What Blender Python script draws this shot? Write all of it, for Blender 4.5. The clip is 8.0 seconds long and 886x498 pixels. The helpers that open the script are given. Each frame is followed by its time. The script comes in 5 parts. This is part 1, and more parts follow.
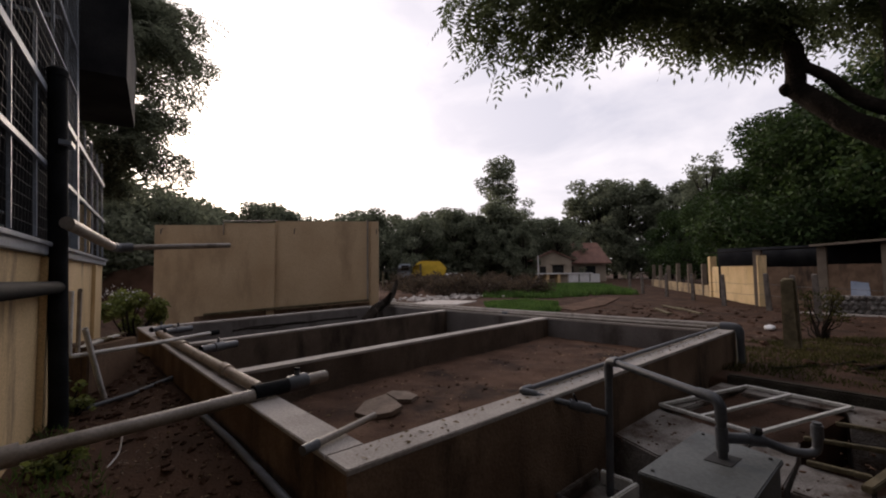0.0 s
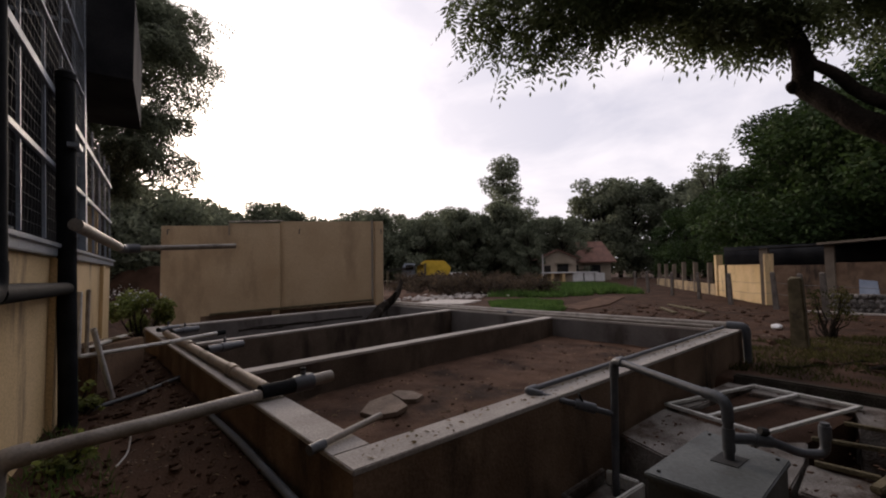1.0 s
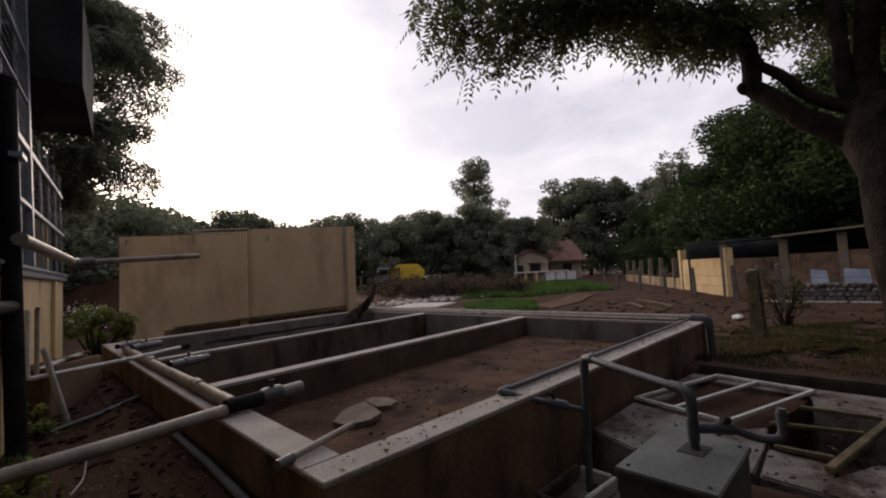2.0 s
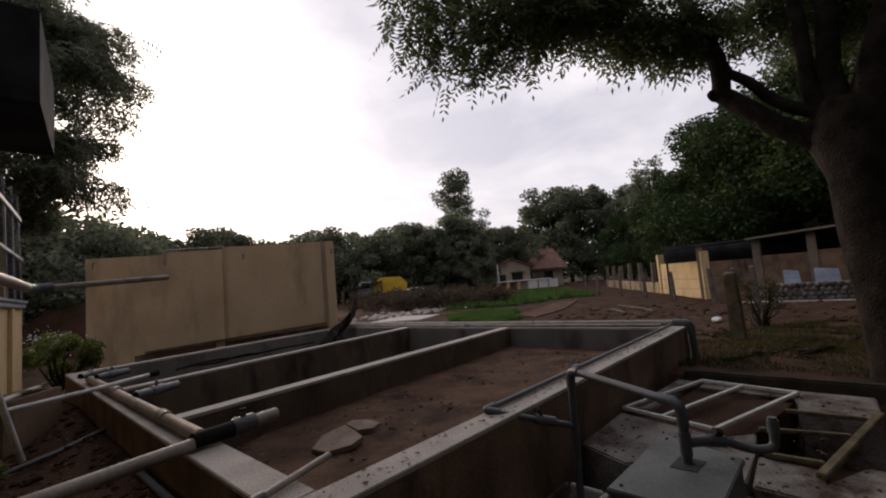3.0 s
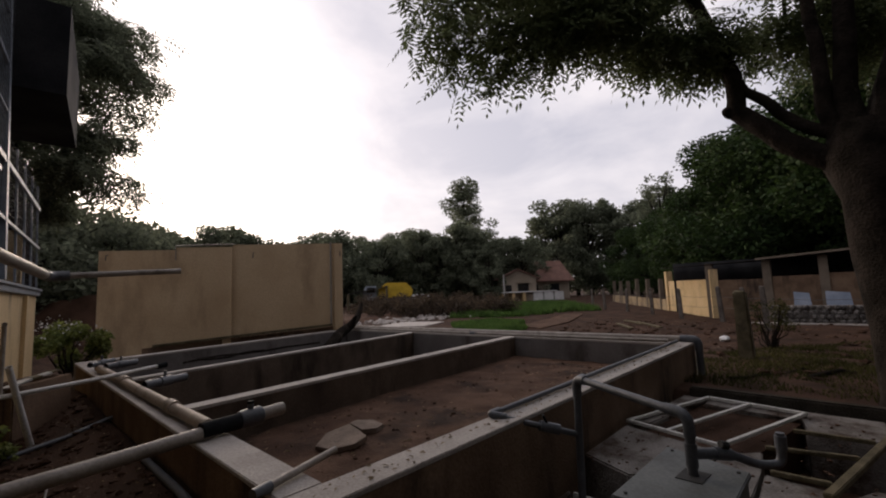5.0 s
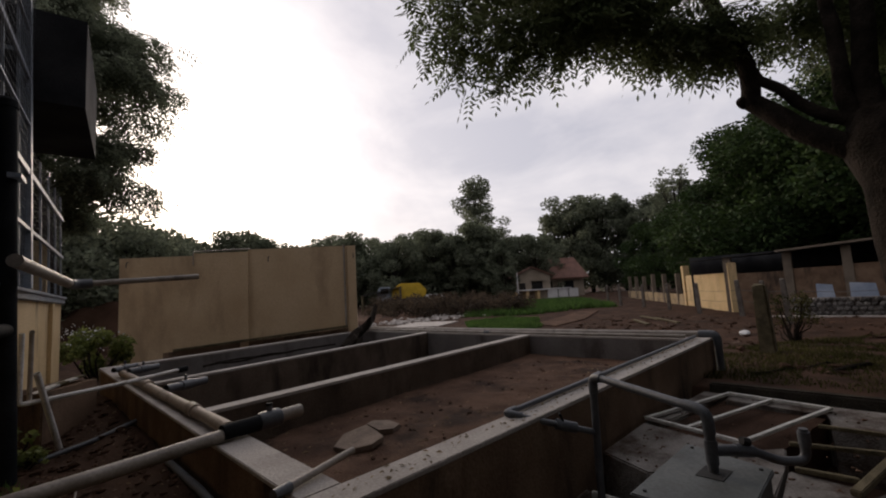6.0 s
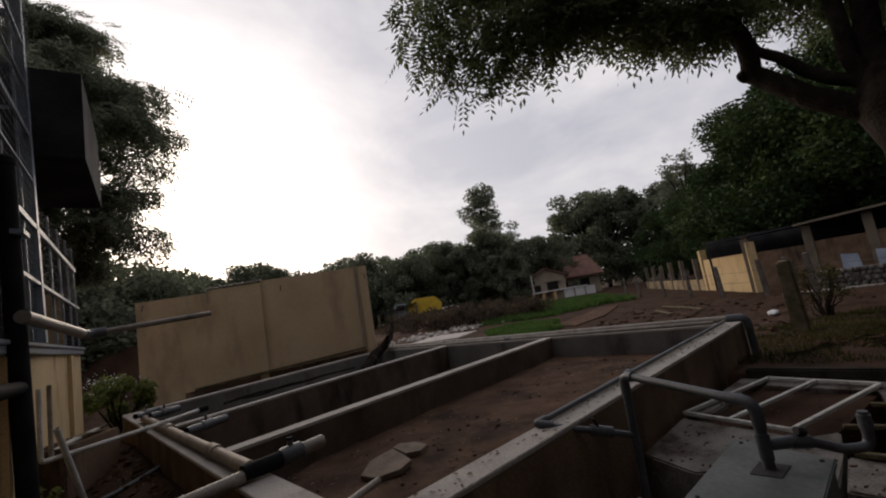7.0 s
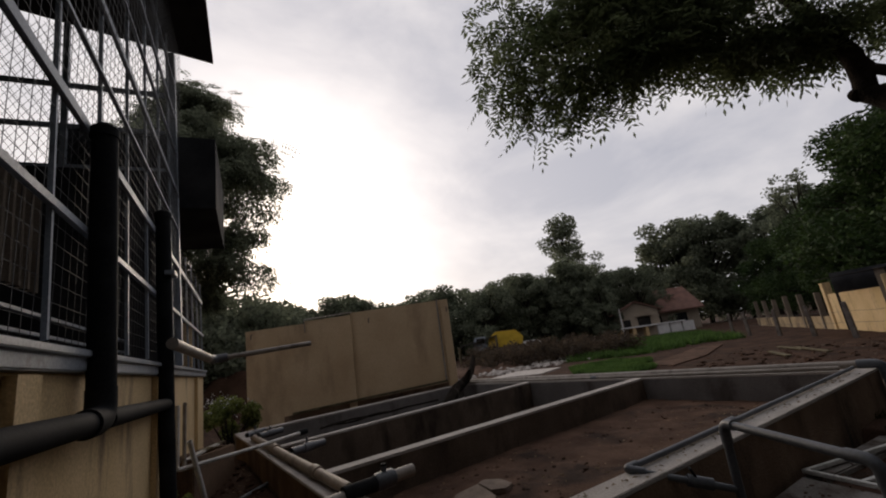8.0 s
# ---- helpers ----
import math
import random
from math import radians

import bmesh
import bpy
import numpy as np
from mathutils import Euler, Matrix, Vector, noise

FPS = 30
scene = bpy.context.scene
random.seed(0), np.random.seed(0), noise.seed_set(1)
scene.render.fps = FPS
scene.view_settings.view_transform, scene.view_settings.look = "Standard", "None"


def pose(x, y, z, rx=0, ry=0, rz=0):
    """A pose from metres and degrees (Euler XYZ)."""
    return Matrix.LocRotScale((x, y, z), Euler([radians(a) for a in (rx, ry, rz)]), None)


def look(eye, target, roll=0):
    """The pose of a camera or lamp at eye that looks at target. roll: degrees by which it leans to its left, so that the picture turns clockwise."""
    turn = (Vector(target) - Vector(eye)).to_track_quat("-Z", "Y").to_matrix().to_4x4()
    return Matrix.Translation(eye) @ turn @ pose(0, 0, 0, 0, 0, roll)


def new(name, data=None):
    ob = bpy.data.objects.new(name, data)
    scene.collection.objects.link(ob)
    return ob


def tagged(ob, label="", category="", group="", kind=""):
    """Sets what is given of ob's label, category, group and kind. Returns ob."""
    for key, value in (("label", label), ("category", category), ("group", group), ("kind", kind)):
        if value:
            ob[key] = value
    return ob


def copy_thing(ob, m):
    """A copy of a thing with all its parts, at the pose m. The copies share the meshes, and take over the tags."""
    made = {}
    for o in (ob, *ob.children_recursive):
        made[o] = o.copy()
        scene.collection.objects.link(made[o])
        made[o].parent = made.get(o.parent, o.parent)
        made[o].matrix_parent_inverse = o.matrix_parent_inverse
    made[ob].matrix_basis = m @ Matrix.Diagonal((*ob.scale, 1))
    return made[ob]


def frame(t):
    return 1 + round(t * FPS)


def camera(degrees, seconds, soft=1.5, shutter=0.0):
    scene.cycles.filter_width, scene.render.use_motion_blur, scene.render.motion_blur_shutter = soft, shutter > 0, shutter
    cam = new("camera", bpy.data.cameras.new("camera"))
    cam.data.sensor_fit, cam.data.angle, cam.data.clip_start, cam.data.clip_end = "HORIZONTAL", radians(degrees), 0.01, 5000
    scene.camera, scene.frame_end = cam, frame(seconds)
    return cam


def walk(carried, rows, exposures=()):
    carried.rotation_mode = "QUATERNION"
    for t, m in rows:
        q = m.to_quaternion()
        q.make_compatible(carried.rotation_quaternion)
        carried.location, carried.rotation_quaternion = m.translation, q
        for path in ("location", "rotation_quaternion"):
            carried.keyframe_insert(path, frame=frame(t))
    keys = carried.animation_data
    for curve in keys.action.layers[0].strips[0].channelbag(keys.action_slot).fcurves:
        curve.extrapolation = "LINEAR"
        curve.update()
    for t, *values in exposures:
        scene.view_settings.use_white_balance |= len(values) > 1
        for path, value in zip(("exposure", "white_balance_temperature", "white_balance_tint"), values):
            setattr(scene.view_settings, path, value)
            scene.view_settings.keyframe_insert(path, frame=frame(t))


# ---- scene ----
cam = camera(92.96, 8.0, soft=2.0)
PATH = [
    (0, (0.090, 0.433, 1.333), (2.773, 3.392, 1.548), -0.63),
    (0.5, (0.084, 0.432, 1.336), (2.765, 3.393, 1.543), -0.78),
    (1, (0.084, 0.431, 1.340), (2.737, 3.418, 1.549), -0.80),
    (2.5, (0.157, 0.415, 1.350), (3.088, 3.125, 1.611), -3.99),
    (3, (0.211, 0.472, 1.368), (3.161, 3.154, 1.693), -4.62),
    (3.5, (0.274, 0.596, 1.336), (3.250, 3.251, 1.648), -2.25),
    (4, (0.170, 0.509, 1.322), (3.130, 3.182, 1.624), -2.19),
    (4.5, (0.162, 0.483, 1.328), (3.094, 3.177, 1.704), -2.32),
    (6, (0.158, 0.470, 1.334), (2.980, 3.275, 1.740), -3.37),
    (6.5, (0.233, 0.510, 1.344), (2.854, 3.478, 1.911), -8.45),
    (7, (0.247, 0.535, 1.334), (2.996, 3.392, 1.859), -9.37),
    (7.5, (0.156, 0.448, 1.339), (2.471, 3.584, 2.240), -7.02),
    (8, (0.105, 0.398, 1.362), (2.268, 3.632, 2.293), -8.09),
]
walk(cam, [(t, look(eye, target, roll)) for t, eye, target, roll in PATH],
     [(t, stops, 6650, tint) for t, stops, tint in ((0, 0.24, 18), (1.2, 0.22, 18), (3.0, 0.1, 17), (4.5, 0.02, 17), (6.0, -0.08, 15), (6.5, -0.2, 14), (7.0, -0.2, 13), (7.5, -0.25, 13), (8.0, -0.28, 13))])

# ---- world, sun ----
SUN_HEADING, SUN_ELEV = radians(79), radians(13)
sun_dir = Vector((math.cos(SUN_HEADING) * math.cos(SUN_ELEV), math.sin(SUN_HEADING) * math.cos(SUN_ELEV), math.sin(SUN_ELEV)))
world = bpy.data.worlds.new("sky")
scene.world = world
world.use_nodes = True
wn, wl = world.node_tree.nodes, world.node_tree.links
wn.clear()


def wnode(kind, **values):
    nd = wn.new(kind)
    for k, v in values.items():
        nd.inputs[k].default_value = v
    return nd


w_out = wn.new("ShaderNodeOutputWorld")
w_bg = wnode("ShaderNodeBackground", Strength=1.0)
sky = wn.new("ShaderNodeTexSky")
sky.sky_type = "NISHITA"
sky.sun_disc = False
sky.sun_elevation = SUN_ELEV
sky.sun_rotation = radians(90) - SUN_HEADING
sky.dust_density = 3.0
sky_dim = wn.new("ShaderNodeVectorMath")
sky_dim.operation = "SCALE"
sky_dim.inputs["Scale"].default_value = 0.09
wl.new(sky.outputs["Color"], sky_dim.inputs[0])
w_co = wn.new("ShaderNodeTexCoord")
w_map = wnode("ShaderNodeMapping", Scale=(1.0, 1.0, 1.9))
wl.new(w_co.outputs["Generated"], w_map.inputs["Vector"])
cloud = wnode("ShaderNodeTexNoise", Scale=2.6, Detail=7.0, Roughness=0.55, Distortion=0.4)
wl.new(w_map.outputs["Vector"], cloud.inputs["Vector"])
ramp = wn.new("ShaderNodeValToRGB")
ramp.color_ramp.elements[0].position, ramp.color_ramp.elements[0].color = 0.33, (0.62, 0.64, 0.725, 1)
ramp.color_ramp.elements[1].position, ramp.color_ramp.elements[1].color = 0.62, (1.0, 0.985, 1.01, 1)
wl.new(cloud.outputs["Fac"], ramp.inputs["Fac"])
# the veil of cloud brightens towards the hidden sun
dot = wn.new("ShaderNodeVectorMath")
dot.operation = "DOT_PRODUCT"
dot.inputs[1].default_value = sun_dir
wl.new(w_co.outputs["Generated"], dot.inputs[0])
up0 = wn.new("ShaderNodeMath")
up0.operation = "MAXIMUM"
up0.inputs[1].default_value = 0.0
wl.new(dot.outputs["Value"], up0.inputs[0])


def lobe(power, amount):
    a = wn.new("ShaderNodeMath")
    a.operation = "POWER"
    a.inputs[1].default_value = power
    b = wn.new("ShaderNodeMath")
    b.operation = "MULTIPLY"
    b.inputs[1].default_value = amount
    wl.new(up0.outputs["Value"], a.inputs[0])
    wl.new(a.outputs["Value"], b.inputs[0])
    return b


glow = wn.new("ShaderNodeMath")
glow.operation = "ADD"
wl.new(lobe(4.0, 0.24).outputs["Value"], glow.inputs[0])
wl.new(lobe(26.0, 1.9).outputs["Value"], glow.inputs[1])
mix_c = wn.new("ShaderNodeMix")
mix_c.data_type = "RGBA"
mix_c.inputs["Factor"].default_value = 0.85
wl.new(sky_dim.outputs["Vector"], mix_c.inputs["A"])
wl.new(ramp.outputs["Color"], mix_c.inputs["B"])
warm = wn.new("ShaderNodeVectorMath")
warm.operation = "SCALE"
warm.inputs[0].default_value = (1.0, 0.91, 0.80)
wl.new(glow.outputs["Value"], warm.inputs["Scale"])
mix_g = wn.new("ShaderNodeVectorMath")
mix_g.operation = "ADD"
wl.new(mix_c.outputs["Result"], mix_g.inputs[0])
wl.new(warm.outputs["Vector"], mix_g.inputs[1])
# and it is duller on the far side of the sky
away = wn.new("ShaderNodeMapRange")
away.inputs["From Min"].default_value, away.inputs["From Max"].default_value = -0.5, 0.25
away.inputs["To Min"].default_value, away.inputs["To Max"].default_value = 0.5, 1.0
away.interpolation_type = "SMOOTHSTEP"
wl.new(dot.outputs["Value"], away.inputs["Value"])
wl.new(away.outputs["Result"], w_bg.inputs["Strength"])
wl.new(mix_g.outputs["Vector"], w_bg.inputs["Color"])
wl.new(w_bg.outputs["Background"], w_out.inputs["Surface"])

sun = new("sun", bpy.data.lights.new("sun", "SUN"))
sun.data.energy, sun.data.angle, sun.data.color = 1.5, radians(30), (1.0, 0.84, 0.66)
sun.matrix_world = look(sun_dir * 60, (0, 0, 0))


# ---- materials ----
def mat(name, c1, c2, scale=6.0, rough=0.85, bump=0.25, metal=0.0, stain=None, stain_scale=1.1, stain_at=0.55, fine=60.0, leaf=False, vary=0.0, streak=1.0, gloss=0.5, lit_through=0.5):
    """Two colours mixed by a coarse noise, a fine grain, and stains of a third colour."""
    m = bpy.data.materials.new(name)
    m.use_nodes = True
    nt = m.node_tree
    b = nt.nodes["Principled BSDF"]
    co = nt.nodes.new("ShaderNodeTexCoord")
    n1 = nt.nodes.new("ShaderNodeTexNoise")
    n1.inputs["Scale"].default_value, n1.inputs["Detail"].default_value = scale, 6
    n2 = nt.nodes.new("ShaderNodeTexNoise")
    n2.inputs["Scale"].default_value, n2.inputs["Detail"].default_value = fine, 4
    nt.links.new(co.outputs["Object"], n1.inputs["Vector"])
    nt.links.new(co.outputs["Object"], n2.inputs["Vector"])
    r = nt.nodes.new("ShaderNodeValToRGB")
    r.color_ramp.elements[0].position, r.color_ramp.elements[0].color = 0.34, (*c1, 1)
    r.color_ramp.elements[1].position, r.color_ramp.elements[1].color = 0.66, (*c2, 1)
    nt.links.new(n1.outputs["Fac"], r.inputs["Fac"])
    col = r.outputs["Color"]
    if stain:
        n3 = nt.nodes.new("ShaderNodeTexNoise")
        n3.inputs["Scale"].default_value, n3.inputs["Detail"].default_value, n3.inputs["Roughness"].default_value = stain_scale, 8, 0.65
        mp = nt.nodes.new("ShaderNodeMapping")
        mp.inputs["Scale"].default_value = (1, 1, streak)
        nt.links.new(co.outputs["Object"], mp.inputs["Vector"])
        nt.links.new(mp.outputs["Vector"], n3.inputs["Vector"])
        mr = nt.nodes.new("ShaderNodeMapRange")
        mr.inputs["From Min"].default_value, mr.inputs["From Max"].default_value = stain_at, stain_at + 0.16
        nt.links.new(n3.outputs["Fac"], mr.inputs["Value"])
        mx = nt.nodes.new("ShaderNodeMix")
        mx.data_type = "RGBA"
        nt.links.new(mr.outputs["Result"], mx.inputs["Factor"])
        nt.links.new(col, mx.inputs["A"])
        mx.inputs["B"].default_value = (*stain, 1)
        col = mx.outputs["Result"]
    g = nt.nodes.new("ShaderNodeMix")
    g.data_type, g.blend_type = "RGBA", "MULTIPLY"
    g.inputs["Factor"].default_value = 0.5
    nt.links.new(col, g.inputs["A"])
    gr = nt.nodes.new("ShaderNodeMapRange")
    gr.inputs["From Min"].default_value, gr.inputs["From Max"].default_value = 0.3, 0.7
    gr.inputs["To Min"].default_value, gr.inputs["To Max"].default_value = 0.55, 1.25
    nt.links.new(n2.outputs["Fac"], gr.inputs["Value"])
    nt.links.new(gr.outputs["Result"], g.inputs["B"])
    col = g.outputs["Result"]
    if vary:
        src = nt.nodes.new("ShaderNodeNewGeometry").outputs["Random Per Island"] if leaf else nt.nodes.new("ShaderNodeObjectInfo").outputs["Random"]
        v = nt.nodes.new("ShaderNodeMapRange")
        v.inputs["To Min"].default_value, v.inputs["To Max"].default_value = 1 - vary, 1 + vary
        nt.links.new(src, v.inputs["Value"])
        vm = nt.nodes.new("ShaderNodeMix")
        vm.data_type, vm.blend_type = "RGBA", "MULTIPLY"
        vm.inputs["Factor"].default_value = 1.0
        nt.links.new(col, vm.inputs["A"])
        nt.links.new(v.outputs["Result"], vm.inputs["B"])
        col = vm.outputs["Result"]
    nt.links.new(col, b.inputs["Base Color"])
    b.inputs["Roughness"].default_value = rough
    b.inputs["Metallic"].default_value = metal
    b.inputs["Specular IOR Level"].default_value = gloss
    if bump:
        bp = nt.nodes.new("ShaderNodeBump")
        bp.inputs["Strength"].default_value = bump
        bp.inputs["Distance"].default_value = 0.02
        ad = nt.nodes.new("ShaderNodeMath")
        ad.operation = "ADD"
        nt.links.new(n1.outputs["Fac"], ad.inputs[0])
        nt.links.new(n2.outputs["Fac"], ad.inputs[1])
        nt.links.new(ad.outputs["Value"], bp.inputs["Height"])
        nt.links.new(bp.outputs["Normal"], b.inputs["Normal"])
    if leaf:
        tr = nt.nodes.new("ShaderNodeBsdfTranslucent")
        nt.links.new(col, tr.inputs["Color"])
        ms = nt.nodes.new("ShaderNodeMixShader")
        ms.inputs["Fac"].default_value = lit_through
        nt.links.new(b.outputs["BSDF"], ms.inputs[1])
        nt.links.new(tr.outputs["BSDF"], ms.inputs[2])
        nt.links.new(ms.outputs["Shader"], nt.nodes["Material Output"].inputs["Surface"])
    return m


M_DIRT = mat("damp_brown_soil", (0.034, 0.018, 0.011), (0.074, 0.041, 0.027), 1.6, 0.95, 0.7, stain=(0.022, 0.015, 0.011), stain_scale=0.9, gloss=0.1)
M_SAND = mat("packed_brown_sand", (0.072, 0.041, 0.028), (0.140, 0.084, 0.058), 2.2, 0.95, 0.6, stain=(0.040, 0.027, 0.021), stain_scale=1.6, stain_at=0.5, gloss=0.1)
M_CONC = mat("grey_cement_plaster", (0.35, 0.315, 0.285), (0.47, 0.43, 0.395), 3.0, 0.82, 0.3, stain=(0.17, 0.145, 0.125), stain_scale=3.1, stain_at=0.60)
M_TANK = mat("brown_stained_cement", (0.135, 0.085, 0.056), (0.225, 0.149, 0.099), 2.2, 0.92, 0.35, stain=(0.055, 0.039, 0.029), stain_scale=2.0, stain_at=0.50, streak=0.3, gloss=0.2)
# stained tank cement, darkened so the partitions carry the shade in the bays
M_TANKSHADE = mat("shade_darkened_stained_cement", (0.088, 0.064, 0.048), (0.150, 0.112, 0.085), 2.0, 0.92, 0.3, stain=(0.045, 0.033, 0.025), stain_scale=1.8, stain_at=0.5, streak=0.35, gloss=0.2)
M_LOWY = mat("grimy_yellow_plaster", (0.30, 0.215, 0.115), (0.42, 0.31, 0.175), 1.4, 0.9, 0.2, stain=(0.12, 0.085, 0.055), stain_scale=1.9, stain_at=0.48, streak=0.4)
M_INNER = mat("grey_tank_lining", (0.135, 0.122, 0.115), (0.205, 0.190, 0.182), 1.8, 0.9, 0.25, stain=(0.075, 0.062, 0.055), stain_scale=1.7, stain_at=0.56, streak=0.5, gloss=0.3)
M_SLAB = mat("dusty_concrete_slab", (0.15, 0.135, 0.122), (0.26, 0.24, 0.222), 3.5, 0.9, 0.6, stain=(0.060, 0.040, 0.029), stain_scale=2.6, stain_at=0.46, gloss=0.2)
M_YEL = mat("faded_yellow_plaster", (0.49, 0.355, 0.215), (0.58, 0.435, 0.275), 0.9, 0.9, 0.10, stain=(0.36, 0.255, 0.155), stain_scale=1.1, stain_at=0.54, streak=0.35)
M_YEL2 = mat("ochre_wall_paint", (0.56, 0.40, 0.20), (0.66, 0.48, 0.26), 1.3, 0.88, 0.15, stain=(0.17, 0.115, 0.07), stain_scale=2.6, stain_at=0.54, streak=0.22)
M_PVC = mat("aged_white_pipe", (0.215, 0.185, 0.155), (0.325, 0.288, 0.25), 5.0, 0.5, 0.08, stain=(0.13, 0.105, 0.085), stain_scale=4.0, stain_at=0.53)
M_PVCB = mat("brown_dusty_pipe", (0.26, 0.21, 0.17), (0.38, 0.31, 0.25), 4.0, 0.6, 0.08, stain=(0.14, 0.11, 0.085), stain_scale=5.0)
M_PVCG = mat("grey_pipe", (0.065, 0.072, 0.084), (0.11, 0.118, 0.132), 5.0, 0.45, 0.06, stain=(0.07, 0.07, 0.075), stain_scale=6.0)
M_BLACK = mat("black_pipe", (0.010, 0.011, 0.012), (0.019, 0.020, 0.022), 4.0, 0.75, 0.05, gloss=0.05)
M_STEEL = mat("blue_grey_painted_steel", (0.21, 0.245, 0.29), (0.31, 0.345, 0.39), 5.0, 0.45, 0.06, metal=0.0, stain=(0.12, 0.10, 0.085), stain_scale=7.0, stain_at=0.6)
M_WIRE = mat("galvanised_wire", (0.03, 0.03, 0.032), (0.055, 0.055, 0.058), 20.0, 0.6, 0.0)
# the dark cladding sheet; on inner walls it also carries the indoor shade
M_DARK = mat("weathered_sheet_and_inner_dark", (0.022, 0.022, 0.025), (0.05, 0.05, 0.052), 1.5, 0.85, 0.1, gloss=0.1)
M_ROOF = mat("dark_roof_sheet", (0.03, 0.028, 0.027), (0.06, 0.055, 0.05), 1.5, 0.9, 0.1, gloss=0.15)
M_BOX = mat("grey_green_painted_box", (0.075, 0.085, 0.084), (0.12, 0.132, 0.13), 2.5, 0.65, 0.15, stain=(0.07, 0.07, 0.065), stain_scale=3.0)
M_WHITE = mat("dirty_white_bar", (0.52, 0.51, 0.48), (0.68, 0.67, 0.63), 8.0, 0.6, 0.1, stain=(0.27, 0.24, 0.20), stain_scale=9.0, stain_at=0.6)
M_WOOD = mat("weathered_timber", (0.085, 0.070, 0.040), (0.165, 0.135, 0.082), 6.0, 0.85, 0.5, stain=(0.05, 0.040, 0.028), stain_scale=5.0, gloss=0.2)
M_BARK = mat("grey_brown_bark", (0.011, 0.009, 0.007), (0.036, 0.029, 0.024), 4.0, 0.95, 1.0, stain=(0.17, 0.14, 0.115), stain_scale=2.4, stain_at=0.60, fine=35, streak=0.4, gloss=0.06)
M_LEAF = mat("green_leaflet", (0.090, 0.120, 0.056), (0.145, 0.172, 0.082), 1.0, 0.6, 0.0, leaf=True, vary=0.45, gloss=0.3)
M_LEAFB = mat("deep_green_foliage", (0.019, 0.038, 0.012), (0.046, 0.076, 0.021), 0.4, 0.7, 0.0, leaf=True, vary=0.5, gloss=0.2, lit_through=0.3)
# paler and greyer than real leaves: distant haze is put into the colour
M_LEAFHAZE = mat("haze_paled_foliage", (0.125, 0.145, 0.095), (0.185, 0.205, 0.14), 0.15, 0.8, 0.0, leaf=True, vary=0.45, lit_through=0.62)
M_GRASS = mat("bright_green_grass", (0.050, 0.105, 0.022), (0.090, 0.165, 0.035), 1.2, 0.8, 0.0, leaf=True, vary=0.4)
M_GRASSD = mat("olive_grass", (0.036, 0.040, 0.013), (0.078, 0.072, 0.027), 1.0, 0.85, 0.0, leaf=True, vary=0.5, gloss=0.1)
M_STONE = mat("grey_rubble_stone", (0.085, 0.077, 0.071), (0.17, 0.158, 0.147), 3.0, 0.9, 0.5, vary=0.35, gloss=0.15)
M_POST = mat("old_concrete_post", (0.09, 0.075, 0.065), (0.17, 0.145, 0.125), 5.0, 0.92, 0.5, stain=(0.05, 0.042, 0.035), stain_scale=6.0)
M_TILE = mat("terracotta_roof", (0.13, 0.065, 0.048), (0.20, 0.10, 0.075), 1.5, 0.85, 0.2, stain=(0.12, 0.07, 0.055), stain_scale=0.8)
M_HOUSE = mat("beige_house_wall", (0.28, 0.23, 0.175), (0.36, 0.30, 0.235), 1.0, 0.9, 0.1)
M_GLASSD = mat("dark_window", (0.015, 0.016, 0.018), (0.03, 0.03, 0.034), 2.0, 0.15, 0.0)
M_TRUCK = mat("yellow_vehicle_paint", (0.55, 0.36, 0.02), (0.68, 0.46, 0.04), 2.0, 0.45, 0.05)
M_WHITEP = mat("white_paint", (0.62, 0.62, 0.62), (0.76, 0.76, 0.75), 1.5, 0.6, 0.05)
M_BLUE = mat("faded_blue_sheet", (0.16, 0.20, 0.27), (0.26, 0.30, 0.37), 2.0, 0.6, 0.1)
M_KERB = mat("mossy_dark_cement", (0.030, 0.026, 0.020), (0.075, 0.064, 0.052), 3.0, 0.95, 0.9, stain=(0.030, 0.035, 0.014), stain_scale=3.0, gloss=0.1)
M_PILLAR = mat("dirty_pillar_plaster", (0.14, 0.11, 0.083), (0.21, 0.168, 0.126), 2.0, 0.9, 0.2, stain=(0.12, 0.09, 0.07), stain_scale=2.0)
M_WPVC = mat("white_pvc", (0.55, 0.53, 0.50), (0.70, 0.68, 0.65), 5.0, 0.45, 0.05, stain=(0.35, 0.31, 0.27), stain_scale=6.0)
M_SHRUB = mat("pale_green_shrub_leaf", (0.14, 0.175, 0.045), (0.23, 0.26, 0.08), 2.0, 0.7, 0.0, leaf=True, vary=0.5, lit_through=0.6)
M_CHIP = mat("tan_cement_chip", (0.135, 0.098, 0.074), (0.22, 0.165, 0.127), 5.0, 0.9, 0.4, stain=(0.08, 0.056, 0.042), stain_scale=6.0)
M_RUBBER = mat("black_rubber", (0.012, 0.012, 0.012), (0.025, 0.025, 0.025), 9.0, 0.8, 0.1)


# ---- builders ----
def thing(name, loc, label="", category="", group="", kind=""):
    ob = new(name)
    ob.empty_display_size = 0.1
    ob.location = loc
    return tagged(ob, label, category, group, kind)


def finish(bm, name, material, smooth=False):
    me = bpy.data.meshes.new(name)
    bmesh.ops.recalc_face_normals(bm, faces=bm.faces[:])
    bm.to_mesh(me)
    bm.free()
    me.materials.append(material)
    if smooth:
        me.shade_smooth()
        me.set_sharp_from_angle(angle=radians(40))
    return me


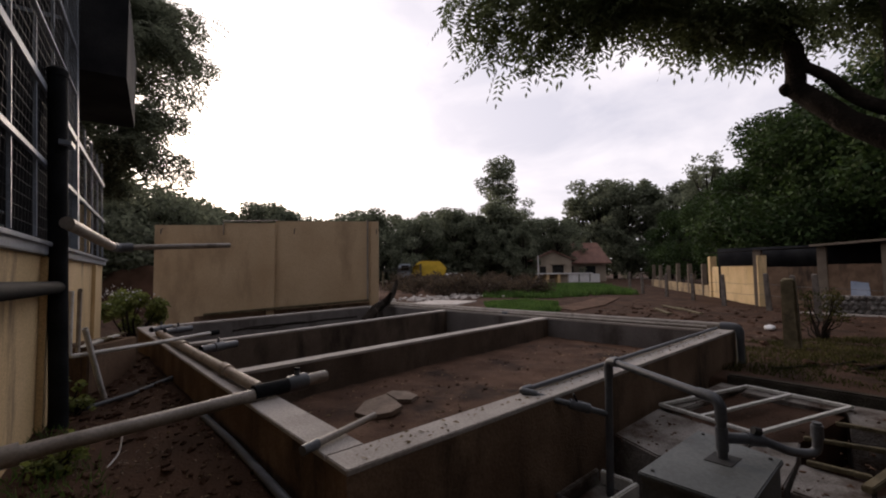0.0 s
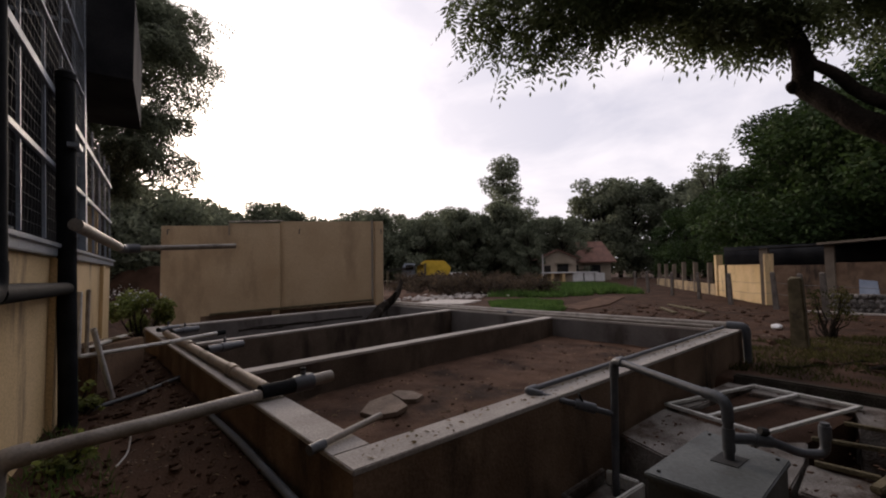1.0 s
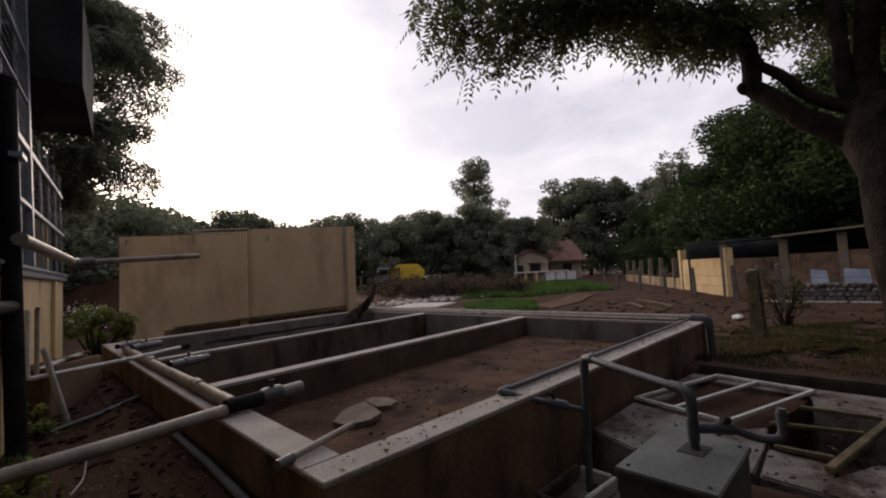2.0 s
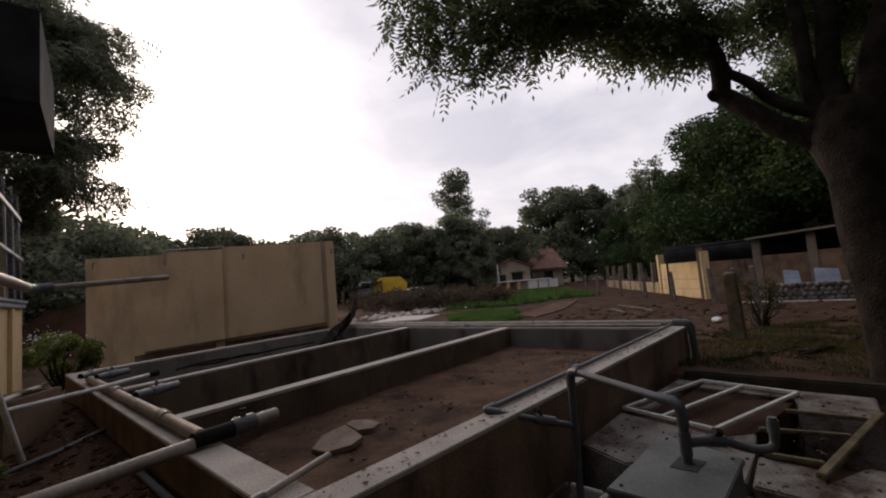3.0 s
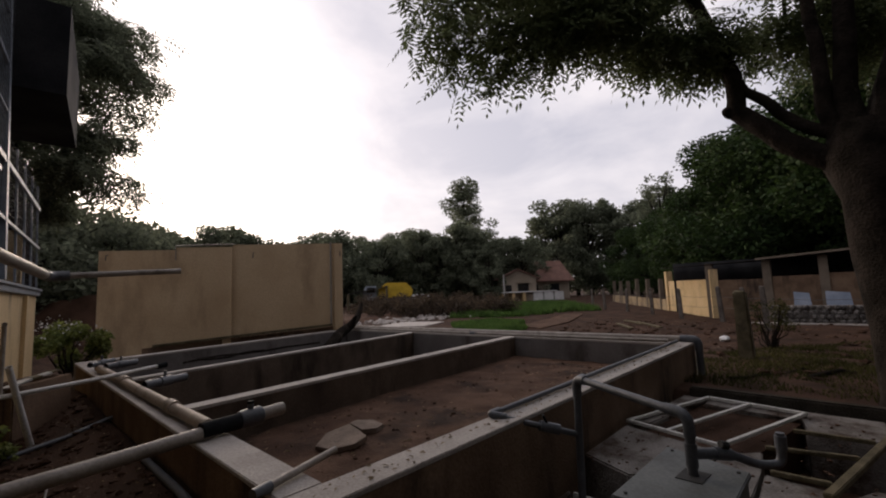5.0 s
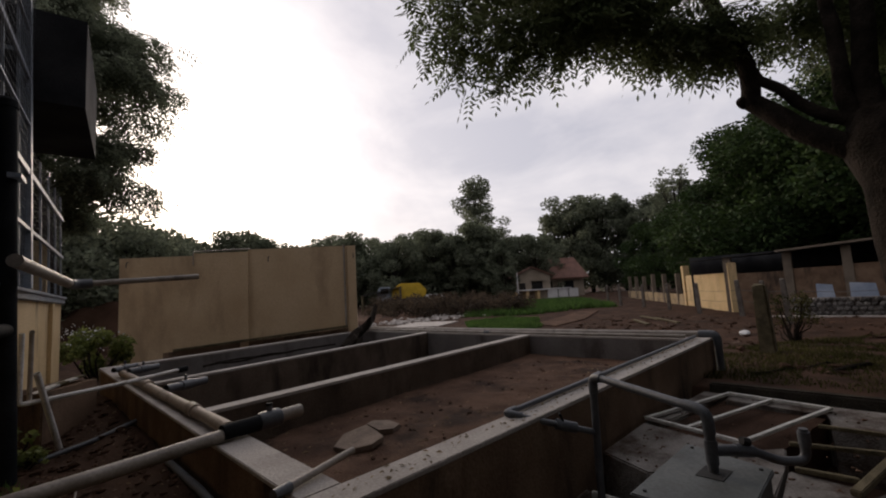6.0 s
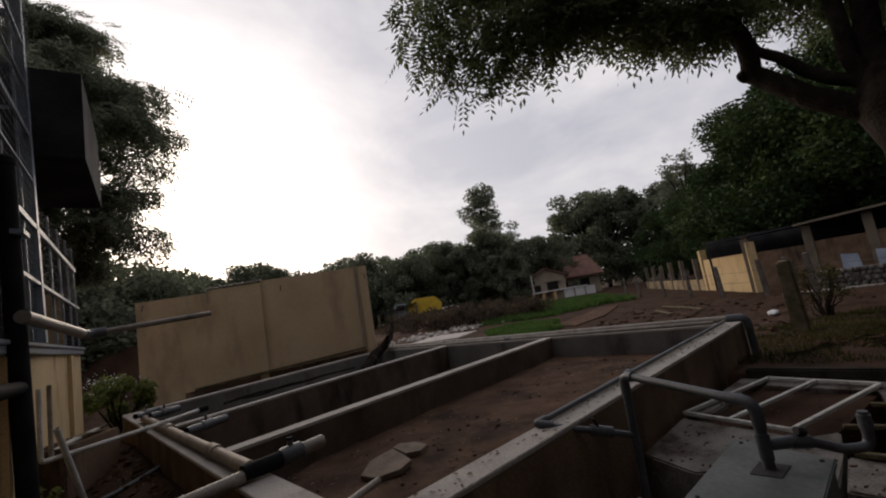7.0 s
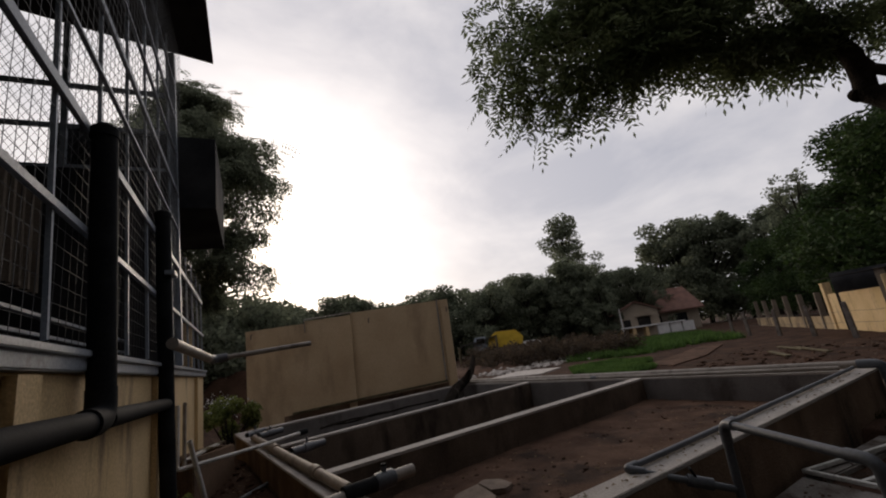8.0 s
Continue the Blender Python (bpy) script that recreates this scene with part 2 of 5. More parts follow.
def part(name, bm, material, parent=None, label="", smooth=False):
    """One mesh object in world coordinates under a thing, or under a part of a thing."""
    ob = new(name, finish(bm, name, material, smooth) if isinstance(bm, bmesh.types.BMesh) else bm)
    if parent is not None:
        ob.parent = parent
        ob.matrix_parent_inverse = Matrix.Translation(-parent.location) if parent.type == "EMPTY" else Matrix()
    return tagged(ob, label)


def solid(name, bm, material, label, category, group="", kind="", smooth=False):
    """A thing that is one mesh."""
    return tagged(part(name, bm, material, None, "", smooth), label, category, group, kind)


def hull(bm, low, high, bevel=0.0):
    """A block between two rings of corners that have the same number of points."""
    a = [bm.verts.new(p) for p in low]
    b = [bm.verts.new(p) for p in high]
    k = len(a)
    fs = [bm.faces.new(a[::-1]), bm.faces.new(b)]
    fs += [bm.faces.new((a[i], a[(i + 1) % k], b[(i + 1) % k], b[i])) for i in range(k)]
    if bevel:
        es = list({e for f in fs for e in f.edges})
        bmesh.ops.bevel(bm, geom=es, offset=bevel, segments=2, affect="EDGES", clamp_overlap=True)
    return bm


def box(x0, x1, y0, y1, z0, z1, bevel=0.0, bm=None):
    bm = bm or bmesh.new()
    r = [(x0, y0), (x1, y0), (x1, y1), (x0, y1)]
    return hull(bm, [(x, y, z0) for x, y in r], [(x, y, z1) for x, y in r], bevel)


def prism(ring, z0, z1, bevel=0.0, bm=None):
    return hull(bm or bmesh.new(), [(x, y, z0) for x, y in ring], [(x, y, z1) for x, y in ring], bevel)


def beam(p, q, w, h, bevel=0.0, bm=None):
    """A bar of width w and height h from p to q, its top edge level."""
    p, q = Vector(p), Vector(q)
    d = (q - p).normalized()
    side = d.cross(Vector((0, 0, 1)))
    side = side.normalized() if side.length > 1e-3 else Vector((1, 0, 0))
    up = side.cross(d).normalized()
    ring = [side * (w * a / 2) + up * (h * b / 2) for a, b in ((-1, -1), (1, -1), (1, 1), (-1, 1))]
    return hull(bm or bmesh.new(), [p + o for o in ring], [q + o for o in ring], bevel)


def tube(points, radii, seg=12, bm=None, hollow=0.0):
    """A swept pipe through points; radii is a number or one for each point. hollow: wall thickness at open ends."""
    bm = bm or bmesh.new()
    pts = [Vector(p) for p in points]
    rad = list(radii) if hasattr(radii, "__len__") else [radii] * len(pts)
    dirs = []
    for i in range(len(pts)):
        a = (pts[i] - pts[i - 1]).normalized() if i else None
        b = (pts[i + 1] - pts[i]).normalized() if i + 1 < len(pts) else None
        dirs.append((a + b).normalized() if a and b else (a or b))
    nrm = dirs[0].orthogonal().normalized()
    rings = []
    for p, d, r in zip(pts, dirs, rad):
        nrm = (nrm - d * nrm.dot(d)).normalized()
        bi = d.cross(nrm)
        rings.append([bm.verts.new(p + (nrm * math.cos(t) + bi * math.sin(t)) * r) for t in (2 * math.pi * k / seg for k in range(seg))])
    for a, b in zip(rings, rings[1:]):
        for k in range(seg):
            bm.faces.new((a[k], a[(k + 1) % seg], b[(k + 1) % seg], b[k]))
    for ring, d, p in ((rings[0], dirs[0], pts[0]), (rings[-1], -dirs[-1], pts[-1])):
        if hollow:
            mid = [bm.verts.new(p + (v.co - p) * (1 - hollow)) for v in ring]
            deep = [bm.verts.new(v.co + d * 0.08) for v in mid]
            for k in range(seg):
                bm.faces.new((ring[k], ring[(k + 1) % seg], mid[(k + 1) % seg], mid[k]))
                bm.faces.new((mid[k], mid[(k + 1) % seg], deep[(k + 1) % seg], deep[k]))
            bm.faces.new(deep)
        else:
            bm.faces.new(ring)
    return bm


def rounded(points, r, n=5):
    """The polyline with its inner corners rounded by radius r."""
    pts = [Vector(p) for p in points]
    out = [pts[0]]
    for a, b, c in zip(pts, pts[1:], pts[2:]):
        u, v = (a - b).normalized(), (c - b).normalized()
        for k in range(n + 1):
            t = k / n
            out.append((b + u * r) * (1 - t) ** 2 + b * 2 * t * (1 - t) + (b + v * r) * t ** 2)
    return out + [pts[-1]]


def scatter_mesh(name, verts, faces, material):
    me = bpy.data.meshes.new(name)
    me.from_pydata(verts, [], faces)
    me.materials.append(material)
    return me


def leaf_cloud(centres, radii, count, size, flat=0.7, seed=1):
    """Vertices and faces of many small bent leaves, thrown around clump centres."""
    r = np.random.default_rng(seed)
    which = r.choice(len(centres), count, p=np.array(radii) ** 2 / np.sum(np.array(radii) ** 2))
    d = r.normal(size=(count, 3))
    d /= np.linalg.norm(d, axis=1)[:, None]
    rad = np.array(radii)[which] * r.uniform(0.45, 1.08, count)
    pos = np.array(centres)[which] + d * rad[:, None] * np.array([1, 1, flat])
    a = r.normal(size=(count, 3)) * np.array([1, 1, 0.6]) + d * 0.4 + np.array([0, 0, -0.25])
    a /= np.linalg.norm(a, axis=1)[:, None]
    b = np.cross(a, r.normal(size=(count, 3)))
    b /= np.linalg.norm(b, axis=1)[:, None]
    s = size * r.uniform(0.6, 1.4, count)[:, None]
    v = np.stack([pos - a * s * 0.5, pos + b * s * 0.28, pos + a * s * 0.5, pos - b * s * 0.28], 1).reshape(-1, 3)
    f = np.arange(count * 4).reshape(-1, 4)
    return v.tolist(), f.tolist()


# ---- ground ----
def step01(a, b, v):
    t = min(1.0, max(0.0, (v - a) / (b - a)))
    return t * t * (3 - 2 * t)


def gz(x, y):
    """Height of the soil: level by the tank, lower far out, banked against the tank and dug out by the pump."""
    h = -0.22 * step01(8.0, 13.0, math.hypot(x, y))
    h += 0.035 * noise.noise((x * 0.7, y * 0.7, 0)) + 0.015 * noise.noise((x * 2.7, y * 2.7, 3))
    h += 0.14 * step01(0.35, 1.05, x) * (1 - step01(1.06, 1.2, x)) * step01(2.0, 3.0, y)
    h -= 0.30 * step01(1.15, 1.7, x) * (1 - step01(3.3, 3.5, x)) * step01(1.0, 1.5, y) * (1 - step01(2.2, 2.4, y))
    h -= 0.45 * step01(3.2, 3.45, x) * (1 - step01(5.8, 6.1, x)) * step01(0.1, 0.35, y) * (1 - step01(2.1, 2.3, y))
    if 1.15 < x < 7.0 and 2.25 < y < 10.0:
        h = -0.5
    return h


def graded(lo, hi, fine_lo, fine_hi, fine):
    vals, v, d = [], fine_lo, fine
    while v < fine_hi:
        vals.append(v)
        v += fine
    while v < hi:
        vals.append(v)
        d *= 1.22
        v += d
    vals.append(hi)
    v, d = fine_lo - fine, fine
    while v > lo:
        vals.append(v)
        d *= 1.22
        v -= d
    return sorted(vals + [lo])


gx, gy = graded(-900, 1500, -2.5, 9.0, 0.11), graded(-900, 1500, -1.5, 11.0, 0.11)
gv = [(x, y, gz(x, y)) for y in gy for x in gx]
gf = [(j * len(gx) + i, j * len(gx) + i + 1, (j + 1) * len(gx) + i + 1, (j + 1) * len(gx) + i) for j in range(len(gy) - 1) for i in range(len(gx) - 1)]
ground = new("ground", scatter_mesh("ground", gv, gf, M_DIRT))
ground.data.shade_smooth()
tagged(ground, "damp brown bare soil with litter and stones", "ground", kind="structure")

# ---- tank ----
TOP = 0.45


def wall_run(name, x0, x1, ya, yb, t, z0, parent, label, material=M_TANK, cap=0.03):
    """A tank wall along x from (x0, ya) to (x1, yb), its near face on that line, with a cement cap."""
    ring = [(x0, ya), (x1, yb), (x1, yb + t), (x0, ya + t)]
    w = part(name, prism(ring, z0, TOP - cap), material, parent, label)
    g = 0.0015
    ring2 = [(x0, ya - g), (x1, yb - g), (x1, yb + t + g), (x0, ya + t + g)]
    part("cap", prism(ring2, TOP - cap, TOP, 0.005), M_CONC, w, "pale worn cement cap")
    return w


def wall_along_y(name, xa, xb, y0, y1, t, z0, parent, label, material=M_TANK, cap=0.03):
    ring = [(xa, y0), (xa + t, y0), (xb + t, y1), (xb, y1)]
    w = part(name, prism(ring, z0, TOP - cap), material, parent, label)
    g = 0.0015
    ring2 = [(xa - g, y0), (xa + t + g, y0), (xb + t + g, y1), (xb - g, y1)]
    part("cap", prism(ring2, TOP - cap, TOP, 0.005), M_CONC, w, "pale worn cement cap")
    return w


tank = thing("settling_tank", (4.0, 6.0, 0.0), "low open cement tank split into three bays, dry and sandy inside", "tank")
wall_run("front_wall", 1.06, 7.27, 2.16, 2.14, 0.20, -0.5, tank, "brown stained cement wall")
wall_along_y("side_wall", 1.06, 1.06, 2.366, 9.0, 0.215, -0.4, tank, "brown stained cement wall")
wall_along_y("far_wall", 7.03, 6.52, 2.346, 10.0, 0.22, -0.4, tank, "grey lined cement wall", M_INNER)
wall_run("partition", 1.285, 6.845, 4.49, 5.00, 0.17, -0.4, tank, "brown cement partition", M_TANKSHADE)
wall_run("partition", 1.285, 6.675, 6.60, 7.60, 0.15, -0.4, tank, "brown cement partition", M_TANKSHADE)
wall_run("back_wall", 1.06, 6.80, 9.01, 10.02, 0.20, -0.4, tank, "grey lined cement wall", M_INNER)


def bay_floor(y0a, y0b, y1a, y1b, z, material, label):
    n, m = 150, 70
    vs, fs = [], []
    for j in range(m + 1):
        for i in range(n + 1):
            x = 1.27 + (7.04 - 1.27) * i / n
            a, b = y0a + (y0b - y0a) * i / n, y1a + (y1b - y1a) * i / n
            y = a + (b - a) * j / m
            h = z + 0.03 * noise.noise((x * 0.9, y * 0.9, 5)) + 0.018 * noise.noise((x * 4, y * 4, 9)) + 0.009 * noise.noise((x * 13, y * 13, 2))
            vs.append((x, y, h))
    for j in range(m):
        for i in range(n):
            k = j * (n + 1) + i
            fs.append((k, k + 1, k + n + 2, k + n + 1))
    me = scatter_mesh("bay_floor", vs, fs, material)
    me.shade_smooth()
    return part("bay_floor", me, None, tank, label)


bay_floor(2.35, 2.33, 4.50, 5.02, 0.10, M_SAND, "dry brown sand with pebbles")
bay_floor(4.65, 5.16, 6.61, 7.66, -0.05, M_DIRT, "dark brown silt")
bay_floor(6.74, 7.80, 9.02, 10.08, -0.05, M_DIRT, "dark brown silt")

# ---- boundary panel behind the tank ----
PL, PR = Vector((1.82, 13.25, 0)), Vector((6.43, 10.02, 0))
pd = (PR - PL).normalized()
pn = Vector((pd.y, -pd.x, 0))


def on_panel(s, n, z):
    p = PL + pd * s + pn * n
    return (p.x, p.y, z)


plen = (PR - PL).length
panel = thing("boundary_wall", (*on_panel(plen / 2, 0, 0)[:2], -0.2), "faded yellow plastered free-standing wall with a worn uneven top", "wall")
segs = [(0.0, 1.65, 2.60), (1.65, 2.95, 2.66), (2.95, plen, 2.71)]
for a, b, z in segs:
    ring = [on_panel(a, 0, 0), on_panel(b, 0, 0), on_panel(b, -0.16, 0), on_panel(a, -0.16, 0)]
    part("wall_panel", prism([p[:2] for p in ring], -0.3, z), M_YEL, panel)
for s in (2.75, plen - 0.2):
    ring = [on_panel(s, 0.06, 0), on_panel(s + 0.2, 0.06, 0), on_panel(s + 0.2, 0.002, 0), on_panel(s, 0.002, 0)]
    part("pilaster", prism([p[:2] for p in ring], -0.3, 2.70 if s > 4 else 2.64), M_YEL, panel)

# ---- cage building ----
WU, WN = Vector((0.139, 0.990, 0)), Vector((0.990, -0.139, 0))


def bw(s, n, z):
    """A point by the building: s metres along its front, n metres out of it, z up."""
    p = WU * s + WN * (n - 0.806 - 0.03 * (z - 1.6))
    return (p.x, p.y, z)


def bring(s0, s1, n0, n1):
    return [bw(s, n, 1.6)[:2] for s, n in ((s0, n0), (s1, n0), (s1, n1), (s0, n1))]


building = thing("cage_building", bw(5, -2, 0), "animal house with an ochre plinth wall and tall wire-mesh front", "building")
S0, S1, SM = -3.0, 10.4, 7.2
part("plinth_wall", prism(bring(S0, S1, 0.0, -0.18), -0.2, 1.512), M_YEL2, building, "stained ochre plastered wall")
part("sill_beam", prism(bring(S0, S1, 0.05, -0.14), 1.515, 1.622, 0.008), M_STEEL, building, "blue-grey painted steel beam")
part("sill_rail", prism(bring(S0, S1, 0.075, 0.052), 1.59, 1.628, 0.006), M_STEEL, building)
for s in (2.6, 5.4, 8.9):
    part("pilaster", prism(bring(s, s + 0.22, 0.05, 0.003), -0.2, 1.497), M_YEL2, building)
part("end_wall", prism(bring(S1 - 0.18, S1, -0.183, -5.0), -0.2, 2.6), M_YEL2, building)
# near-black colour here holds the shade inside the cage
part("back_wall", prism(bring(S0, S1, -5.0, -5.18), -0.2, 7.4), M_DARK, building, "inner sheet back wall, near black for the shade inside")
part("inner_floor", prism(bring(S0, S1 - 0.19, -0.19, -4.99), -0.1, 0.09), M_CONC, building)


bm = bmesh.new()
a0, a1 = bw(S0 - 0.3, 0.58, 6.50), bw(SM + 0.08, 0.58, 6.50)
b0, b1 = bw(S0 - 0.3, -5.4, 7.6), bw(SM + 0.08, -5.4, 7.6)
hull(bm, [a0, a1, b1, b0], [(p[0], p[1], p[2] + 0.06) for p in (a0, a1, b1, b0)])
part("roof", bm, M_ROOF, building, "dark sheet roof")
for z, h in ((2.325, 0.04), (3.0, 0.062), (3.57, 0.024), (4.15, 0.05), (4.75, 0.024), (5.35, 0.05), (5.95, 0.024)):
    part("rail", beam(bw(S0, 0.02, z), bw(SM if z > 3.3 else S1, 0.02, z), 0.03, h), M_STEEL, building)
s = -2.96
while s < S1:
    part("mullion", beam(bw(s, 0.0, 1.66), bw(s, 0.0, 6.45 if s < SM else 3.4), 0.024, 0.024), M_STEEL, building)
    s += 0.74
part("corner_post", beam(bw(SM, -0.02, 1.65), bw(SM, -0.02, 6.5), 0.12, 0.12), M_STEEL, building)


def wire_panel(p, us, ls, uz, lz, step_s, step_z, r=0.003):
    vs, fs = [], []

    def rod(a, b):
        a, b = Vector(a), Vector(b)
        d = (b - a).normalized()
        o = d.orthogonal().normalized() * r
        q = d.cross(o).normalized() * r
        k = len(vs)
        for c in (a, b):
            vs.extend([tuple(c + o), tuple(c - o * 0.5 + q * 0.87), tuple(c - o * 0.5 - q * 0.87)])
        fs.extend([(k, k + 1, k + 4, k + 3), (k + 1, k + 2, k + 5, k + 4), (k + 2, k, k + 3, k + 5)])
    x = 0.0
    while x < ls:
        rod(p + us * x, p + us * x + uz * lz)
        x += step_s
    z = 0.0
    while z < lz:
        rod(p + uz * z, p + us * ls + uz * z)
        z += step_z
    return scatter_mesh("wire_mesh", vs, fs, M_WIRE)


def chain_link(p, us, ls, uz, lz, w, h, r=0.0035):
    """Tall diamonds of wire: two families of slanting rods."""
    vs, fs = [], []
    run = lz * w / h
    k = -int(run / w) - 1
    while k * w < ls:
        for sgn in (1, -1):
            x0 = k * w if sgn > 0 else k * w + run
            t0, t1 = 0.0, 1.0
            for lim in (0.0, ls):
                t = (lim - x0) / (sgn * run)
                if (lim == 0.0) == (sgn > 0):
                    t0 = max(t0, t)
                else:
                    t1 = min(t1, t)
            if t1 - t0 > 0.01:
                a = p + us * (x0 + sgn * run * t0) + uz * (lz * t0)
                b = p + us * (x0 + sgn * run * t1) + uz * (lz * t1)
                d = (b - a).normalized()
                o = d.orthogonal().normalized() * r
                q = d.cross(o).normalized() * r
                n0 = len(vs)
                for c in (a, b):
                    vs.extend([tuple(c + o), tuple(c - o * 0.5 + q * 0.87), tuple(c - o * 0.5 - q * 0.87)])
                fs.extend([(n0, n0 + 1, n0 + 4, n0 + 3), (n0 + 1, n0 + 2, n0 + 5, n0 + 4), (n0 + 2, n0, n0 + 3, n0 + 5)])
        k += 1
    return scatter_mesh("chain_link", vs, fs, M_WIRE)


UP = Vector((0, 0, 1))
wm = part("wire_mesh", wire_panel(Vector(bw(S0, -0.03, 1.66)), WU, SM - S0, UP, 4.8, 0.10, 0.10, 0.002), None, building, "fine galvanised wire mesh")
part("wire_mesh", wire_panel(Vector(bw(SM, -0.03, 1.66)), WU, S1 - SM, UP, 1.7, 0.10, 0.10, 0.002), None, building)
link = Vector(bw(SM, -0.1, 4.46))
part("chain_link", chain_link(link, -WN, 4.9, UP, 2.3, 0.10, 0.16), None, building, "galvanised chain-link netting")
for z in (4.48, 5.1, 5.75):
    part("rail", beam(bw(SM, -0.1, z), bw(SM, -5.0, z), 0.06, 0.06), M_STEEL, building)
for n in (-1.3, -2.6, -3.9):
    part("post", beam(bw(SM, n, 1.6), bw(SM, n, 6.8), 0.07, 0.07), M_STEEL, building)
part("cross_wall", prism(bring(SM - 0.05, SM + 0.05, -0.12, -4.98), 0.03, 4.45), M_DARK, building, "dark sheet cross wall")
bm = bmesh.new()
ribs = []
for k in range(49):
    o = 0.022 * (1 if k % 4 in (1, 2) else -1)
    ribs.append((bm.verts.new(bw(3.0 + 0.035 * k, -0.62 + o, 2.22)), bm.verts.new(bw(3.0 + 0.035 * k, -0.62 + o, 3.12))))
for (a, b), (c, d) in zip(ribs, ribs[1:]):
    bm.faces.new((a, c, d, b))
bmesh.ops.solidify(bm, geom=bm.faces[:], thickness=0.004)
part("ribbed_sheet", bm, M_PILLAR, building, "dusty ribbed sheet inside the cage")
for z in (1.75, 1.9, 2.05):
    part("inner_rail", beam(bw(S0, -0.6, z), bw(SM - 0.1, -0.6, z), 0.025, 0.025), M_STEEL, building)
part("side_sheet", prism(bring(SM + 0.25, SM + 2.6, 0.44, -1.6), 4.0, 5.2), M_DARK, building, "dark weathered sheet cladding")


# ---- limbs ----
def limb(bm, pts, r0, r1, seg=8):
    n = len(pts)
    tube(pts, [r0 + (r1 - r0) * i / (n - 1) for i in range(n)], seg, bm)


def wob(p, q, n, amp, seed):
    """A wandering line from p to q."""
    p, q = Vector(p), Vector(q)
    out = []
    for i in range(n + 1):
        t = i / n
        w = amp * math.sin(math.pi * t)
        o = Vector((noise.noise((seed * 3.7, t * 3, 0)), noise.noise((seed * 3.7, t * 3, 7)), noise.noise((seed * 3.7, t * 3, 13)))) * w
        out.append(p.lerp(q, t) + o)
    return out


# ---- pump corner ----
pit = tagged(part("pit_bed", prism([(4.05, 2.13), (5.86, 1.98), (5.60, 0.86), (4.0, 1.15)], -0.5, -0.045), M_DIRT), "brown silt between the slab edges", "soil", kind="structure")
slab = thing("broken_slab", (4.5, 1.2, -0.4), "dusty grey concrete slab with open pits, broken edges", "slab", kind="structure")
for ring in ([(3.29, 1.70), (3.47, 2.11), (4.36, 2.11), (4.14, 1.30), (3.52, 1.34)],
             [(4.38, 2.11), (5.86, 1.97), (5.83, 1.72), (4.42, 1.96)],
             [(5.55, 1.70), (5.84, 1.71), (5.77, 0.30), (5.06, 0.30), (5.10, 0.82), (5.47, 0.86)],
             [(3.36, 0.97), (3.86, 0.99), (3.80, 0.62), (3.50, 0.66), (3.98, 0.45), (3.96, 0.30), (3.30, 0.30)],
             [(3.30, 1.68), (3.55, 1.32), (4.10, 1.27), (4.32, 1.05), (3.85, 1.01), (3.34, 1.0)]):
    part("slab_piece", prism(ring, -0.5, 0.0, 0.012), M_SLAB, slab)
low = tagged(part("low_slab", prism([(2.35, 2.13), (3.25, 2.13), (3.15, 1.50), (2.25, 1.45)], -0.6, -0.29, 0.015), M_SLAB), "lower grey concrete step by the tank", "slab", kind="structure")

basin = thing("cement_basin", (2.85, 1.85, -0.29), "small white-edged cement basin under a grey riser pipe", "basin")
for a, b, m in (((2.78, 1.83), (3.17, 1.80), M_WHITE), ((2.62, 2.10), (3.17, 2.10), M_SLAB), ((2.62, 1.86), (2.62, 2.07), M_SLAB), ((3.17, 1.83), (3.17, 2.07), M_WHITE)):
    part("rim", beam((*a, -0.23), (*b, -0.23), 0.035, 0.10, 0.008), m, basin)

pump_box = thing("pump_box", (2.5, 1.1, -0.25), "grey-green painted box over a pump with a slotted lid", "box")
part("body", prism([(2.205, 0.93), (2.84, 0.92), (2.97, 1.32), (2.20, 1.345)], -0.3, 0.328), M_BOX, pump_box)
lid = part("lid", prism([(2.185, 0.914), (2.845, 0.905), (2.985, 1.335), (2.185, 1.36)], 0.328, 0.357, 0.006), M_BOX, pump_box)
# no hole is cut: a thin black plate paints the slot's dark
part("slot", prism([(2.55, 1.06), (2.70, 1.05), (2.70, 1.17), (2.55, 1.18)], 0.3575, 0.361), M_RUBBER, lid, "thin black plate for the dark of the slot round the pipe")
for x, y in ((2.24, 0.96), (2.80, 0.95), (2.92, 1.29), (2.24, 1.31)):
    part("bolt", tube([(x, y, 0.357), (x, y, 0.366)], 0.009, 8), M_WIRE, lid)

pump_pipe = thing("pump_pipe", (2.65, 1.10, 0.357), "grey plastic pump pipe with elbows and a trap bend", "pipe")
E1, E2 = (3.00, 1.90, 0.687), (2.637, 1.118, 0.657)
part("riser", tube([(2.99, 1.91, -0.25), (3.00, 1.90, 0.60)], 0.026), M_PVCG, pump_pipe, smooth=True)
part("elbow", tube(rounded([(3.00, 1.90, 0.57), E1, (2.965, 1.82, 0.688)], 0.06), 0.032), M_PVCG, pump_pipe, smooth=True)
part("cross_pipe", tube([(2.975, 1.843, 0.688), (2.67, 1.205, 0.658)], 0.024), M_PVCG, pump_pipe, smooth=True)
part("elbow", tube(rounded([(2.685, 1.235, 0.660), E2, (2.637, 1.118, 0.545)], 0.06), 0.029), M_PVCG, pump_pipe, smooth=True)
part("downpipe", tube([(2.637, 1.118, 0.57), (2.637, 1.118, 0.35)], 0.024), M_PVCG, pump_pipe, smooth=True)
part("tee", tube([(2.637, 1.118, 0.515), (2.637, 1.118, 0.40)], 0.029), M_PVCG, pump_pipe, smooth=True)
